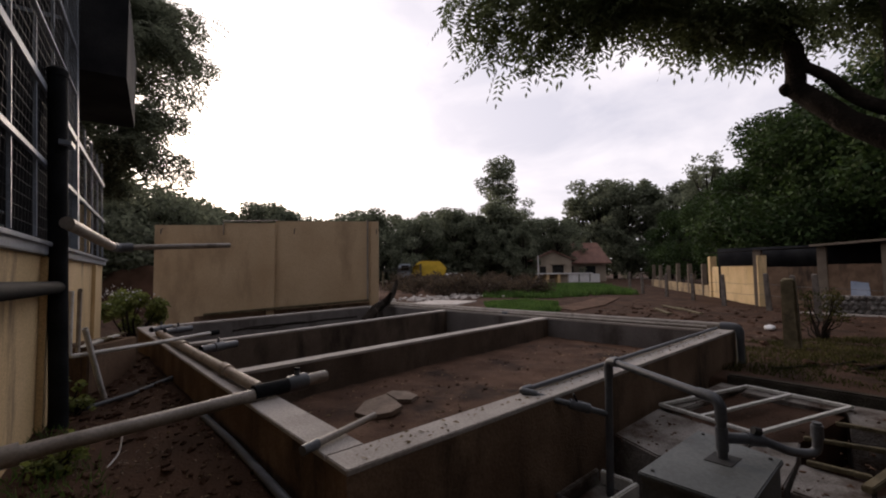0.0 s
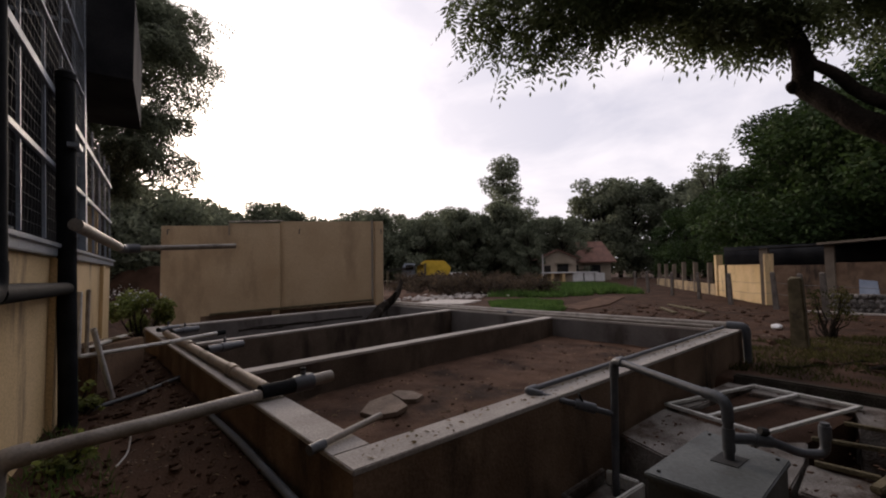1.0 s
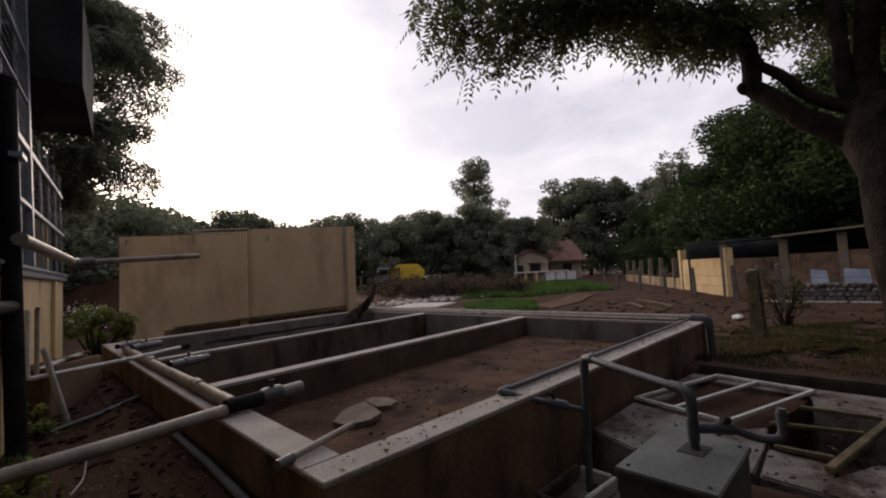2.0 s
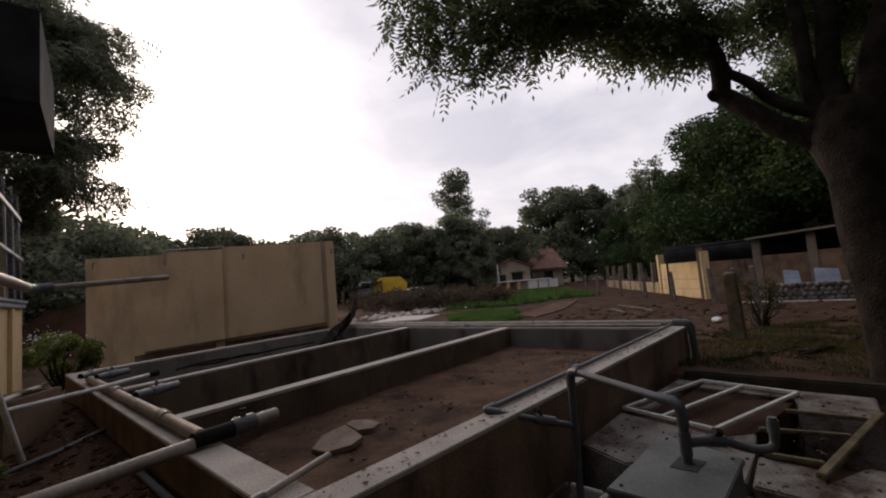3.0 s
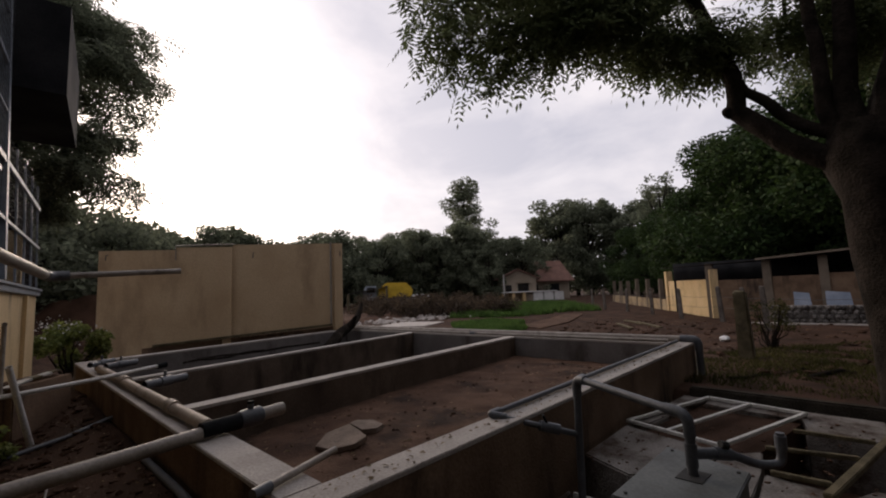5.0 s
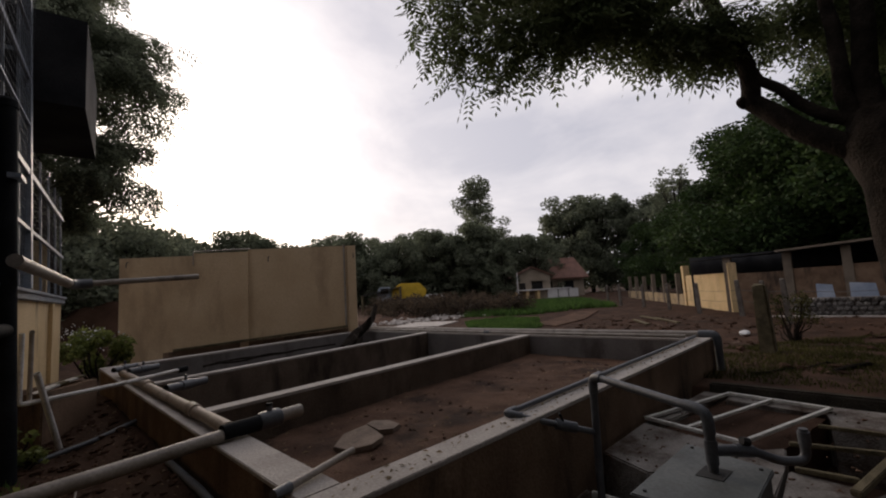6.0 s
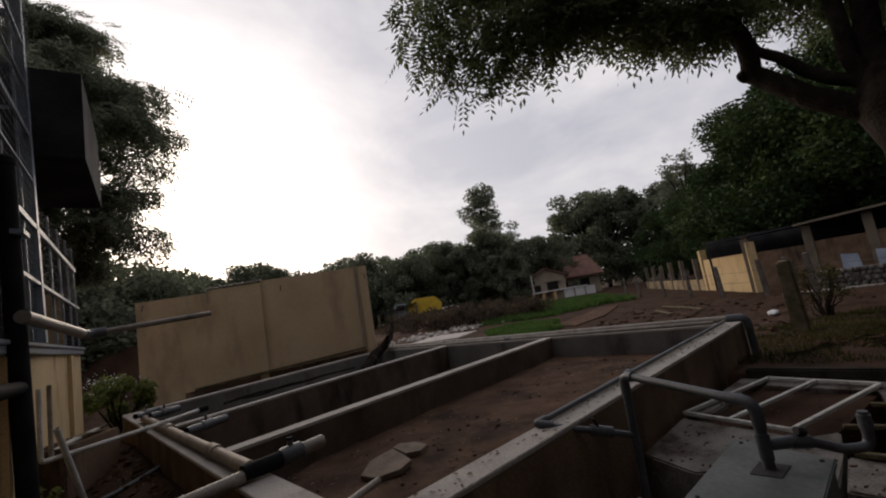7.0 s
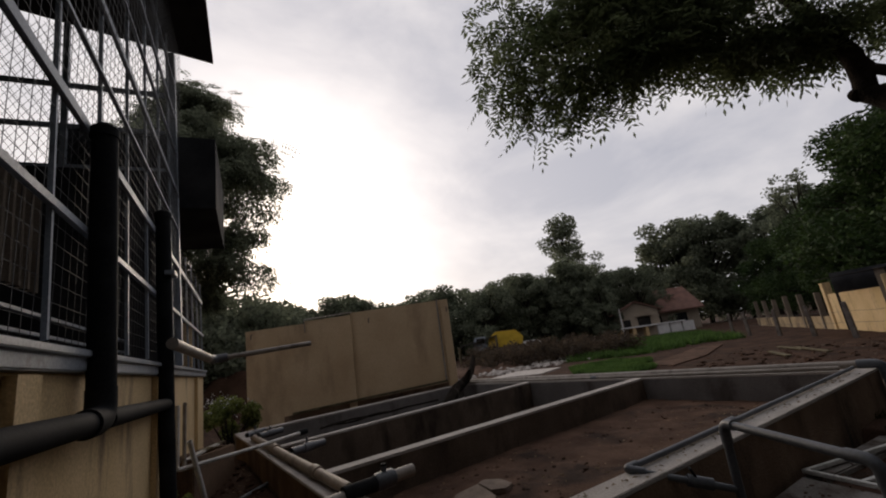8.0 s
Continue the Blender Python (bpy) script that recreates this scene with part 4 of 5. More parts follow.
def frond_mesh(roots, heads, length, pairs, leaflet, seed):
    """Feather leaves: a row of paired narrow leaflets along each drooping stalk."""
    r = np.random.default_rng(seed)
    vs = []
    for p, d in zip(roots, heads):
        L = length * r.uniform(0.7, 1.2)
        d = np.array(d) / np.linalg.norm(d)
        side = np.cross(d, [0, 0, 1.0]) + r.normal(size=3) * 0.25
        side /= np.linalg.norm(side)
        nrm = np.cross(side, d)
        for k in range(pairs + 1):
            t = (k + 0.6) / pairs
            c = np.array(p) + d * L * t - np.array([0, 0, 1.0]) * L * 0.35 * t * t
            for sgn in ((-1, 1) if k < pairs else (0,)):
                ax = side * sgn * 1.0 + d * (0.45 if sgn else 1.0) - nrm * 0.12 + np.array([0, 0, -0.25])
                ax /= np.linalg.norm(ax)
                wd = np.cross(ax, nrm)
                wd /= np.linalg.norm(wd)
                l = leaflet * r.uniform(0.8, 1.15)
                vs += [c, c + ax * l * 0.45 + wd * l * 0.17, c + ax * l, c + ax * l * 0.45 - wd * l * 0.17]
    f = np.arange(len(vs)).reshape(-1, 4).tolist()
    return [tuple(v) for v in vs], f


def ball(r):
    d = r.normal(size=3)
    return d / np.linalg.norm(d) * r.uniform(0, 1) ** 0.4 * 1.75


def boughs(tree, start, tips, per, seed, spread, length, leaflet, pairs, material, flat=0.6, hang=0.1):
    """Boughs from the nearest of the start points to each tip, twigs round each tip, feather leaves on the twigs."""
    r = np.random.default_rng(seed)
    roots, heads = [], []
    for k, tip in enumerate(tips):
        tip = Vector(tip)
        s = min(start, key=lambda q: (Vector(q) - tip).length)
        line = wob(s, tip, 7, 0.35, seed + k)
        bw_ = bmesh.new()
        limb(bw_, line, 0.035, 0.008, 6)
        part("bough", bw_, M_BARK, tree)
        for j in range(per):
            c = np.array(line[int(r.integers(3, 8))]) + ball(r) * spread * np.array([1, 1, flat])
            h = np.array([r.normal(), r.normal(), r.uniform(-1.1, 0.15)])
            roots.append(c)
            heads.append(h)
    v, f = frond_mesh(roots, heads, length, pairs, leaflet, seed)
    part("crown", scatter_mesh("crown", v, f, material), None, tree, "feathery compound leaves")


near_tree = thing("yard_tree", (6.5, -0.05, -0.1), "large forked yard tree with rough bark and feathery drooping leaves", "tree")
bm = bmesh.new()
tube([(6.5, -0.12, -0.35), (6.5, -0.10, 0.1), (6.5, -0.03, 0.8), (6.5, 0.06, 1.6), (6.5, 0.13, 2.2), (6.5, 0.19, 2.65), (6.5, 0.18, 3.0)], [0.52, 0.40, 0.34, 0.31, 0.30, 0.34, 0.20], 18, bm)
for v in bm.verts:
    v.co += Vector((noise.noise(v.co * 2.5), noise.noise(v.co * 2.5 + Vector((9, 0, 0))), 0)) * 0.06
part("trunk", bm, M_BARK, near_tree, "thick rough trunk with pale peeling patches", smooth=True)
MAIN_LIMBS = [([(6.5, 0.2, 2.45), (6.47, 0.5, 2.70), (6.45, 0.8, 2.94), (6.45, 1.03, 3.18), (6.45, 1.24, 3.43), (6.45, 1.22, 3.62), (6.43, 1.23, 3.88), (6.4, 1.29, 4.15), (6.3, 1.43, 4.68), (6.0, 1.7, 5.4)], 0.135, 0.075),
              ([(6.47, 0.36, 2.90), (6.45, 0.54, 3.03), (6.45, 0.80, 3.27), (6.45, 0.97, 3.51), (6.45, 1.12, 3.68), (6.44, 1.23, 3.93)], 0.075, 0.05),
              ([(6.47, 0.34, 2.75), (6.45, 0.43, 3.22), (6.45, 0.42, 3.8), (6.42, 0.44, 4.3), (6.35, 0.5, 5.3)], 0.09, 0.06),
              ([(6.48, 0.22, 2.7), (6.47, 0.23, 3.4), (6.45, 0.18, 4.1), (6.4, 0.1, 5.3)], 0.13, 0.08),
              ([(6.5, 0.05, 2.6), (6.5, -0.15, 3.3), (6.4, -0.4, 4.2), (6.3, -0.6, 5.3)], 0.22, 0.09)]
bm = bmesh.new()
bmesh.ops.create_icosphere(bm, subdivisions=3, radius=0.08, matrix=Matrix.Translation((6.45, 1.28, 3.45)))
for v in bm.verts:
    v.co += Vector((noise.noise(v.co * 6), noise.noise(v.co * 6 + Vector((3, 0, 0))), noise.noise(v.co * 6 + Vector((0, 3, 0))))) * 0.06
part("knot", bm, M_BARK, near_tree, "swollen knot at the crook of a limb", smooth=True)
starts = []
for pts, ra, rb in MAIN_LIMBS:
    bm = bmesh.new()
    fine_pts = []
    for a, b in zip(pts, pts[1:]):
        fine_pts += [Vector(a).lerp(Vector(b), t / 4) for t in range(4)]
    fine_pts.append(Vector(pts[-1]))
    fine_pts = [p + Vector((noise.noise(p * 3), noise.noise(p * 3 + Vector((5, 0, 0))), noise.noise(p * 3 + Vector((0, 5, 0))))) * 0.035 for p in fine_pts]
    limb(bm, fine_pts, ra, rb, 12)
    part("limb", bm, M_BARK, near_tree, smooth=True)
    starts += [tuple(p) for p in fine_pts[6:]]
TIPS = [(3.45, 3.62, 4.2), (3.6, 3.55, 3.85), (3.95, 3.38, 3.65), (4.4, 3.0, 3.85), (4.7, 2.7, 4.1), (5.2, 2.5, 4.3), (5.5, 2.2, 3.95), (6.0, 1.9, 4.0), (6.7, 1.6, 4.1),
        (3.42, 3.55, 4.8), (4.3, 3.3, 5.0), (4.8, 2.7, 5.1), (5.6, 2.1, 5.1), (6.3, 1.7, 5.2), (7.8, 1.0, 4.5), (8.8, 0.5, 4.4), (9.1, -0.1, 4.3), (7.6, 0.7, 5.5),
        (8.6, 0.0, 5.6), (3.9, 3.3, 5.9), (4.8, 2.6, 6.2), (5.8, 1.8, 6.3), (7.1, 0.9, 6.5), (9.4, -0.5, 4.7)]
# extra boughs out of view, added to shade the tank and near soil
TIPS += [(1.4, -2.4, 5.2), (3.2, -2.6, 5.0), (5.0, -2.8, 4.8), (7.0, -2.6, 4.6), (8.6, -2.2, 4.8), (-0.3, -2.2, 5.6), (2.4, -1.2, 5.9), (4.4, -0.8, 5.9)]
TIPS = [(x, y, z + 0.32) for x, y, z in TIPS]
boughs(near_tree, starts, TIPS, 250, 41, 0.28, 0.25, 0.100, 5, M_LEAF, 0.7)

left_tree = thing("feathery_tree", (0.7, 15.6, -0.1), "tall feathery tree beyond the building, backlit by the low sun", "tree")
bm = bmesh.new()
limb(bm, wob((0.5, 15.8, -0.3), (0.6, 15.6, 10.4), 8, 0.5, 3), 0.28, 0.07, 10)
part("trunk", bm, M_BARK, left_tree)
spine = wob((0.5, 15.8, 3.0), (0.6, 15.6, 10.8), 8, 0.5, 3)
rl = np.random.default_rng(17)
ltips = []
for k in range(96):
    z = 4.2 + 7.3 * (k + rl.uniform(0, 1)) / 96
    ang = rl.uniform(0, 2 * math.pi)
    reach = float(np.interp(z, (4.2, 5.0, 6.0, 7.2, 8.5, 10.3, 11.6), (2.1, 2.7, 2.5, 3.35, 2.75, 1.7, 0.7))) * rl.uniform(0.25, 1.0) ** 0.5
    ltips.append((0.65 + reach * math.cos(ang), 15.6 + reach * math.sin(ang), z))
# the haze-paled leaf colour stands in for sun glare over this crown
boughs(left_tree, [tuple(p) for p in spine], ltips, 125, 43, 0.34, 0.42, 0.15, 5, M_LEAFHAZE, 0.45)

# ---- yard beyond the tank ----
FAR = -0.22


def shed_post(x, y, h, w, label, category, group, material=M_POST, lean_x=0.0, lean_y=0.0, z=FAR):
    bm = hull(bmesh.new(), [(x - w, y - w, z - 0.1), (x + w, y - w, z - 0.1), (x + w, y + w, z - 0.1), (x - w, y + w, z - 0.1)],
              [(x - w * 0.8 + lean_x, y - w * 0.8 + lean_y, z + h), (x + w * 0.8 + lean_x, y - w * 0.8 + lean_y, z + h),
               (x + w * 0.8 + lean_x, y + w * 0.8 + lean_y, z + h * 1.02), (x - w * 0.8 + lean_x, y + w * 0.8 + lean_y, z + h * 0.99)], w * 0.2)
    return solid("fence_post", bm, material, label, category, group)


big = shed_post(9.35, 1.8, 1.36, 0.12, "thick weathered brown wooden fence post", "post", "", M_WOOD, 0.02, 0.03)
for x, y, h, lx, ly in ((20.64, 5.64, 1.3, 0.03, 0.05), (23.1, 7.56, 1.3, 0.0, 0.03), (25.62, 9.71, 1.3, 0.05, 0.0), (27.84, 11.94, 1.35, 0.0, 0.06), (30.6, 14.0, 1.35, 0.02, 0.0),
                        (19.3, 3.9, 1.35, -0.05, 0.06), (16.6, 2.25, 1.35, 0.0, 0.05), (15.2, -0.15, 1.4, -0.06, 0.18), (17.9, 3.0, 1.3, 0, 0)):
    shed_post(x, y, h, 0.085, "old grey-brown concrete fence post", "post", "fence posts in the yard", M_POST, lx, ly)
for z in (0.35, 0.75):
    for a, b in (((27.84, 11.94), (25.62, 9.71)), ((25.62, 9.71), (23.1, 7.56)), ((23.1, 7.56), (20.64, 5.64)), ((20.64, 5.64), (19.3, 3.9)), ((19.3, 3.9), (16.6, 2.25)), ((16.6, 2.25), (15.2, -0.15))):
        solid("fence_wire", tube([(*a, z), ((a[0] + b[0]) / 2, (a[1] + b[1]) / 2, z - 0.04), (*b, z)], 0.006, 5), M_WIRE, "thin rusty strand of fence wire between posts", "wire", "fence wires")

gate_wall = thing("yard_wall", (23.9, 6.1, FAR), "yellow plastered yard wall with a square pillar, dirty at its foot", "wall")
GA, GB, GC = Vector((21.43, 4.6, 0)), Vector((26.4, 7.62, 0)), Vector((42.0, 17.2, 0))
gd = (GB - GA).normalized()
gn = Vector((-gd.y, gd.x, 0))


def gring(a, b, t0, t1):
    return [(p.x, p.y) for p in (GA + gd * a + gn * t0, GA + gd * b + gn * t0, GA + gd * b + gn * t1, GA + gd * a + gn * t1)]


gl = (GB - GA).length
part("wall_panel", prism(gring(0.22, gl, 0.0, -0.15), FAR - 0.1, 1.44, 0.01), M_YEL2, gate_wall)
part("pillar", prism(gring(-0.22, 0.22, 0.08, -0.24), FAR - 0.1, 1.86, 0.015), M_YEL2, gate_wall)
part("pillar", prism(gring(gl, gl + 0.35, 0.08, -0.24), FAR - 0.1, 2.0, 0.015), M_YEL2, gate_wall)
low_wall = thing("low_wall", (33, 11.6, FAR), "low dirty yellow wall carrying concrete posts", "wall")
part("wall_panel", prism(gring(gl + 0.352, gl + 17.5, 0.0, -0.15), FAR - 0.1, 0.40, 0.01), M_LOWY, low_wall)
for k in range(6):
    a = gl + 1.6 + 3.0 * k
    part("post", prism(gring(a, a + 0.17, 0.05, -0.2), FAR - 0.1, 1.62 + 0.06 * (k % 3), 0.01), M_PILLAR, low_wall)

shed = thing("open_shed", (23.5, 1.0, FAR), "low open animal shed with a thin sheet roof and dark inside", "shed")
bm = bmesh.new()
rr = [(21.2, 6.3, 2.02), (21.2, 3.0, 2.12), (24.9, 3.0, 2.20), (24.9, 7.6, 2.12)]
hull(bm, rr, [(x, y, z + 0.015) for x, y, z in rr])
part("roof", bm, M_ROOF, shed, "thin grey sheet roof")
bm = bmesh.new()
rr = [(21.0, 2.95, 2.14), (21.0, -7.0, 2.70), (26.0, -7.0, 2.80), (26.0, 2.95, 2.24)]
hull(bm, rr, [(x, y, z + 0.035) for x, y, z in rr])
part("roof", bm, M_ROOF, shed, "thin grey sheet roof")
part("fascia", beam((20.97, 2.9, 2.16), (20.97, -7.0, 2.72), 0.03, 0.08), M_PILLAR, shed, "pale edge board")
for y in (4.6, 2.6, 0.9, -0.9, -2.8, -4.8):
    part("pillar", box(21.3, 21.58, y - 0.14, y + 0.14, FAR - 0.1, 2.1 + max(0, (2.6 - y)) * 0.05, 0.015), M_PILLAR, shed)
# the shed's indoor shade is painted in as a near-black wall
part("back_wall", box(25.2, 25.4, -7.0, 7.0, FAR - 0.1, 2.35), M_DARK, shed, "back wall, near black for the shade inside")
part("front_wall", box(21.36, 21.52, -2.66, -0.76, FAR - 0.1, 2.2), M_YEL2, shed)
part("front_wall", box(21.36, 21.52, -7.0, -4.94, FAR - 0.1, 2.3), M_YEL2, shed)
# darker brown than the plaster: tree shade on these low walls is coloured in
for y0, y1, z1 in ((2.74, 4.46, 1.38), (1.04, 2.46, 1.45), (-0.74, 0.76, 1.5), (-4.64, -2.96, 1.55)):
    part("front_wall", box(21.36, 21.52, y0, y1, FAR - 0.1, z1), M_TANK, shed)
part("end_wall", box(21.36, 25.1, -7.16, -7.0, FAR - 0.1, 2.6), M_YEL2, shed)
for x, y, w, m, lab in ((20.6, 1.55, 0.55, M_BLUE, "faded blue-grey sheet"), (20.5, 0.55, 0.75, M_BLUE, "pale blue-grey sheet"), (20.7, -0.35, 0.6, M_BLUE, "faded blue-grey sheet")):
    solid("leaning_sheet", hull(bmesh.new(), [(x, y - w / 2, FAR), (x + 0.03, y - w / 2, FAR), (x + 0.03, y + w / 2, FAR), (x, y + w / 2, FAR)],
          [(x + 0.3, y - w / 2 + 0.1, 0.78), (x + 0.33, y - w / 2 + 0.1, 0.78), (x + 0.33, y + w / 2, 0.84), (x + 0.3, y + w / 2, 0.84)]), m, lab + " leaning in front of the shed", "sheet", "sheets by the shed")

# rubble wall: single stones over a dark core
rub = thing("rubble_wall", (19.2, -1.5, FAR), "low dry wall of grey rubble stones", "wall")
part("core", box(19.12, 19.42, -6.0, 2.35, FAR - 0.1, 0.40), M_SLAB, rub)
stone_meshes = []
for k in range(5):
    bm = bmesh.new()
    bmesh.ops.create_icosphere(bm, subdivisions=1, radius=0.5)
    for v in bm.verts:
        v.co *= 1 + 0.35 * noise.noise(v.co * 2.2 + Vector((k * 7, 0, 0)))
    stone_meshes.append(finish(bm, "stone", M_STONE))
rs_ = np.random.default_rng(3)
for row in range(4):
    for i in range(44):
        st = part("stone", stone_meshes[int(rs_.integers(0, 5))], None, rub)
        st.matrix_basis = Matrix.Translation((19.10 + rs_.uniform(-0.03, 0.03), 2.25 - 0.187 * i + rs_.uniform(-0.04, 0.04) + 0.09 * (row % 2), FAR + 0.09 + row * 0.155)) @ \
            Euler(rs_.uniform(0, 3, 3).tolist()).to_matrix().to_4x4() @ Matrix.Diagonal((0.19, 0.2, 0.17, 1))

# far house and tiled roof
house = thing("gabled_house", (46, 30, FAR), "small beige house with a low gable and dark window", "house")
HD = Vector((0.66, -0.75, 0))
HN = Vector((0.75, 0.66, 0))
H_0 = Vector((45.3, 32.7, 0))


def hp(a, b, z):
    p = H_0 + HD * a + HN * b
    return (p.x, p.y, z)


bm = bmesh.new()
prof = [(0, FAR - 0.1), (4.6, FAR - 0.1), (4.6, 2.7), (2.3, 3.75), (0, 2.7)]
hull(bm, [hp(a, 0, z) for a, z in prof], [hp(a, 6, z) for a, z in prof])
part("wall", bm, M_HOUSE, house)
for sgn, a0, a1 in ((1, -0.45, 2.3), (-1, 5.05, 2.3)):
    bm = bmesh.new()
    hull(bm, [hp(a0, -0.4, 2.56), hp(a1, -0.4, 3.82), hp(a1, 6.3, 3.82), hp(a0, 6.3, 2.56)], [hp(a0, -0.4, 2.68), hp(a1, -0.4, 3.94), hp(a1, 6.3, 3.94), hp(a0, 6.3, 2.68)])
    part("roof", bm, M_TILE, house, "weathered tiled roof slope")
win = part("window", prism([hp(2.2, -0.03, 0)[:2], hp(3.6, -0.03, 0)[:2], hp(3.6, 0.05, 0)[:2], hp(2.2, 0.05, 0)[:2]], 1.0, 2.0), M_GLASSD, house, "dark window opening")
part("sill", prism([hp(2.1, -0.12, 0)[:2], hp(3.7, -0.12, 0)[:2], hp(3.7, -0.032, 0)[:2], hp(2.1, -0.032, 0)[:2]], 0.9, 0.99), M_HOUSE, win)
part("canopy", prism([hp(2.0, -0.6, 0)[:2], hp(3.8, -0.6, 0)[:2], hp(3.8, -0.01, 0)[:2], hp(2.0, -0.01, 0)[:2]], 2.1, 2.18), M_HOUSE, win)
part("door", prism([hp(0.6, -0.03, 0)[:2], hp(1.4, -0.03, 0)[:2], hp(1.4, 0.05, 0)[:2], hp(0.6, 0.05, 0)[:2]], FAR, 1.85), M_GLASSD, house, "dark doorway")

barn = thing("tiled_house", (56, 30, FAR), "long house under a broad reddish tiled roof", "house")
B_0 = Vector((51.6, 33.9, 0))


def bp(a, b, z):
    p = B_0 + HD * a + HN * b
    return (p.x, p.y, z)


part("wall", prism([bp(0, 0, 0)[:2], bp(7, 0, 0)[:2], bp(7, 6, 0)[:2], bp(0, 6, 0)[:2]], FAR - 0.1, 2.4), M_HOUSE, barn)
bm = bmesh.new()
hull(bm, [bp(-0.6, -0.8, 2.2), bp(7.6, -0.8, 2.2), bp(6.6, 3, 5.2), bp(0.4, 3, 5.2)], [bp(-0.6, -0.8, 2.35), bp(7.6, -0.8, 2.35), bp(6.6, 3, 5.35), bp(0.4, 3, 5.35)])
part("roof", bm, M_TILE, barn, "reddish tiled roof slope")
bm = bmesh.new()
hull(bm, [bp(-0.6, 6.8, 2.2), bp(7.6, 6.8, 2.2), bp(6.6, 3.01, 5.2), bp(0.4, 3.01, 5.2)], [bp(-0.6, 6.8, 2.35), bp(7.6, 6.8, 2.35), bp(6.6, 3.01, 5.35), bp(0.4, 3.01, 5.35)])
part("roof", bm, M_TILE, barn, "reddish tiled roof slope")
for a in (1.2, 4.2):
    part("window", prism([bp(a, -0.03, 0)[:2], bp(a + 1.4, -0.03, 0)[:2], bp(a + 1.4, 0.04, 0)[:2], bp(a, 0.04, 0)[:2]], 0.8, 1.9), M_GLASSD, barn)
hut = thing("small_hut", at_bearing(44.3, 62) + (FAR,), "small pale block hut among the trees", "hut")
hx, hy = at_bearing(44.3, 62)
part("wall", box(hx - 1, hx + 1, hy - 1, hy + 1, FAR - 0.1, 2.6), M_HOUSE, hut)
part("roof", box(hx - 1.15, hx + 1.15, hy - 1.15, hy + 1.15, 2.603, 2.75, 0.02), M_CONC, hut)

white_wall = thing("white_parapet", (47, 29.7, FAR), "low whitewashed block wall with open bays", "wall")
W_0, W_1 = Vector((44.0, 31.7, 0)), Vector((50.6, 27.7, 0))
wd_ = (W_1 - W_0).normalized()
wn_ = Vector((-wd_.y, wd_.x, 0))


def wp(a, b):
    p = W_0 + wd_ * a + wn_ * b
    return (p.x, p.y)


part("top_slab", prism([wp(-0.1, -0.1), wp(7.8, -0.1), wp(7.8, 1.6), wp(-0.1, 1.6)], 0.85, 1.0, 0.02), M_WHITEP, white_wall)
part("back", prism([wp(0, 1.2), wp(7.7, 1.2), wp(7.7, 1.4), wp(0, 1.4)], FAR - 0.1, 0.848), M_HOUSE, white_wall)
for k in range(6):
    a = 0.0 + 1.5 * k
    part("pier", prism([wp(a, 0), wp(a + (0.35 if k < 3 else 1.3), 0), wp(a + (0.35 if k < 3 else 1.3), 1.19), wp(a, 1.19)], FAR - 0.1, 0.848), M_YEL2 if k < 3 else M_WHITEP, white_wall)

pole = solid("thin_pole", tube([(43.6, 31.0, FAR - 0.1), (43.6, 31.0, 3.2)], 0.06, 8), M_WHITEP, "thin white pole by the low white wall", "pole")

# yellow tipper lorry and a parked white car, half hidden by scrub
lorry = thing("tipper_lorry", at_bearing(49.8, 46) + (FAR,), "yellow tipper lorry parked before the trees", "lorry")
lx, ly = at_bearing(49.8, 46)
LD, LN = Vector((0.80, -0.60, 0)), Vector((0.60, 0.80, 0))


def lp(a, b, z):
    p = Vector((lx, ly, 0)) + LD * a + LN * b
    return (p.x, p.y, z)


bm = bmesh.new()
prof = [(-1.8, 0.9), (1.7, 0.9), (1.9, 1.7), (1.2, 2.45), (-0.9, 2.5), (-1.7, 1.9)]
hull(bm, [lp(a, -1, z) for a, z in prof], [lp(a, 1, z) for a, z in prof], 0.08)
part("body", bm, M_TRUCK, lorry, "yellow tipper body")
part("chassis", hull(bmesh.new(), [lp(-2.9, -0.8, 0.5), lp(1.8, -0.8, 0.5), lp(1.8, 0.8, 0.5), lp(-2.9, 0.8, 0.5)], [lp(-2.9, -0.8, 0.88), lp(1.8, -0.8, 0.88), lp(1.8, 0.8, 0.88), lp(-2.9, 0.8, 0.88)]), M_RUBBER, lorry)
cabp = [(-3.4, 0.7), (-1.95, 0.7), (-1.95, 2.2), (-3.1, 2.2), (-3.4, 1.5)]
bm = bmesh.new()
hull(bm, [lp(a, -0.95, z) for a, z in cabp], [lp(a, 0.95, z) for a, z in cabp], 0.05)
cab = part("cab", bm, M_STEEL, lorry)
part("window", hull(bmesh.new(), [lp(-3.0, -0.96, 1.5), lp(-2.15, -0.96, 1.5), lp(-2.15, -0.955, 1.5), lp(-3.0, -0.955, 1.5)], [lp(-2.95, -0.96, 2.05), lp(-2.15, -0.96, 2.05), lp(-2.15, -0.955, 2.05), lp(-2.95, -0.955, 2.05)]), M_GLASSD, cab)
for a in (-2.7, 0.2, 1.2):
    for b in (-0.95, 0.75):
        w = part("wheel", tube([lp(a, b, 0.27), lp(a, b + 0.22, 0.27)], 0.5, 16), M_RUBBER, lorry)
        part("rim", tube([lp(a, b - 0.02, 0.27), lp(a, b + 0.01, 0.27)], 0.24, 12), M_STEEL, w)
car = thing("white_car", at_bearing(46.2, 52) + (FAR,), "small white car parked beside the lorry", "car")
cx_, cy_ = at_bearing(46.2, 52)


def cp(a, b, z):
    p = Vector((cx_, cy_, 0)) + LD * a + LN * b
    return (p.x, p.y, z)


bm = bmesh.new()
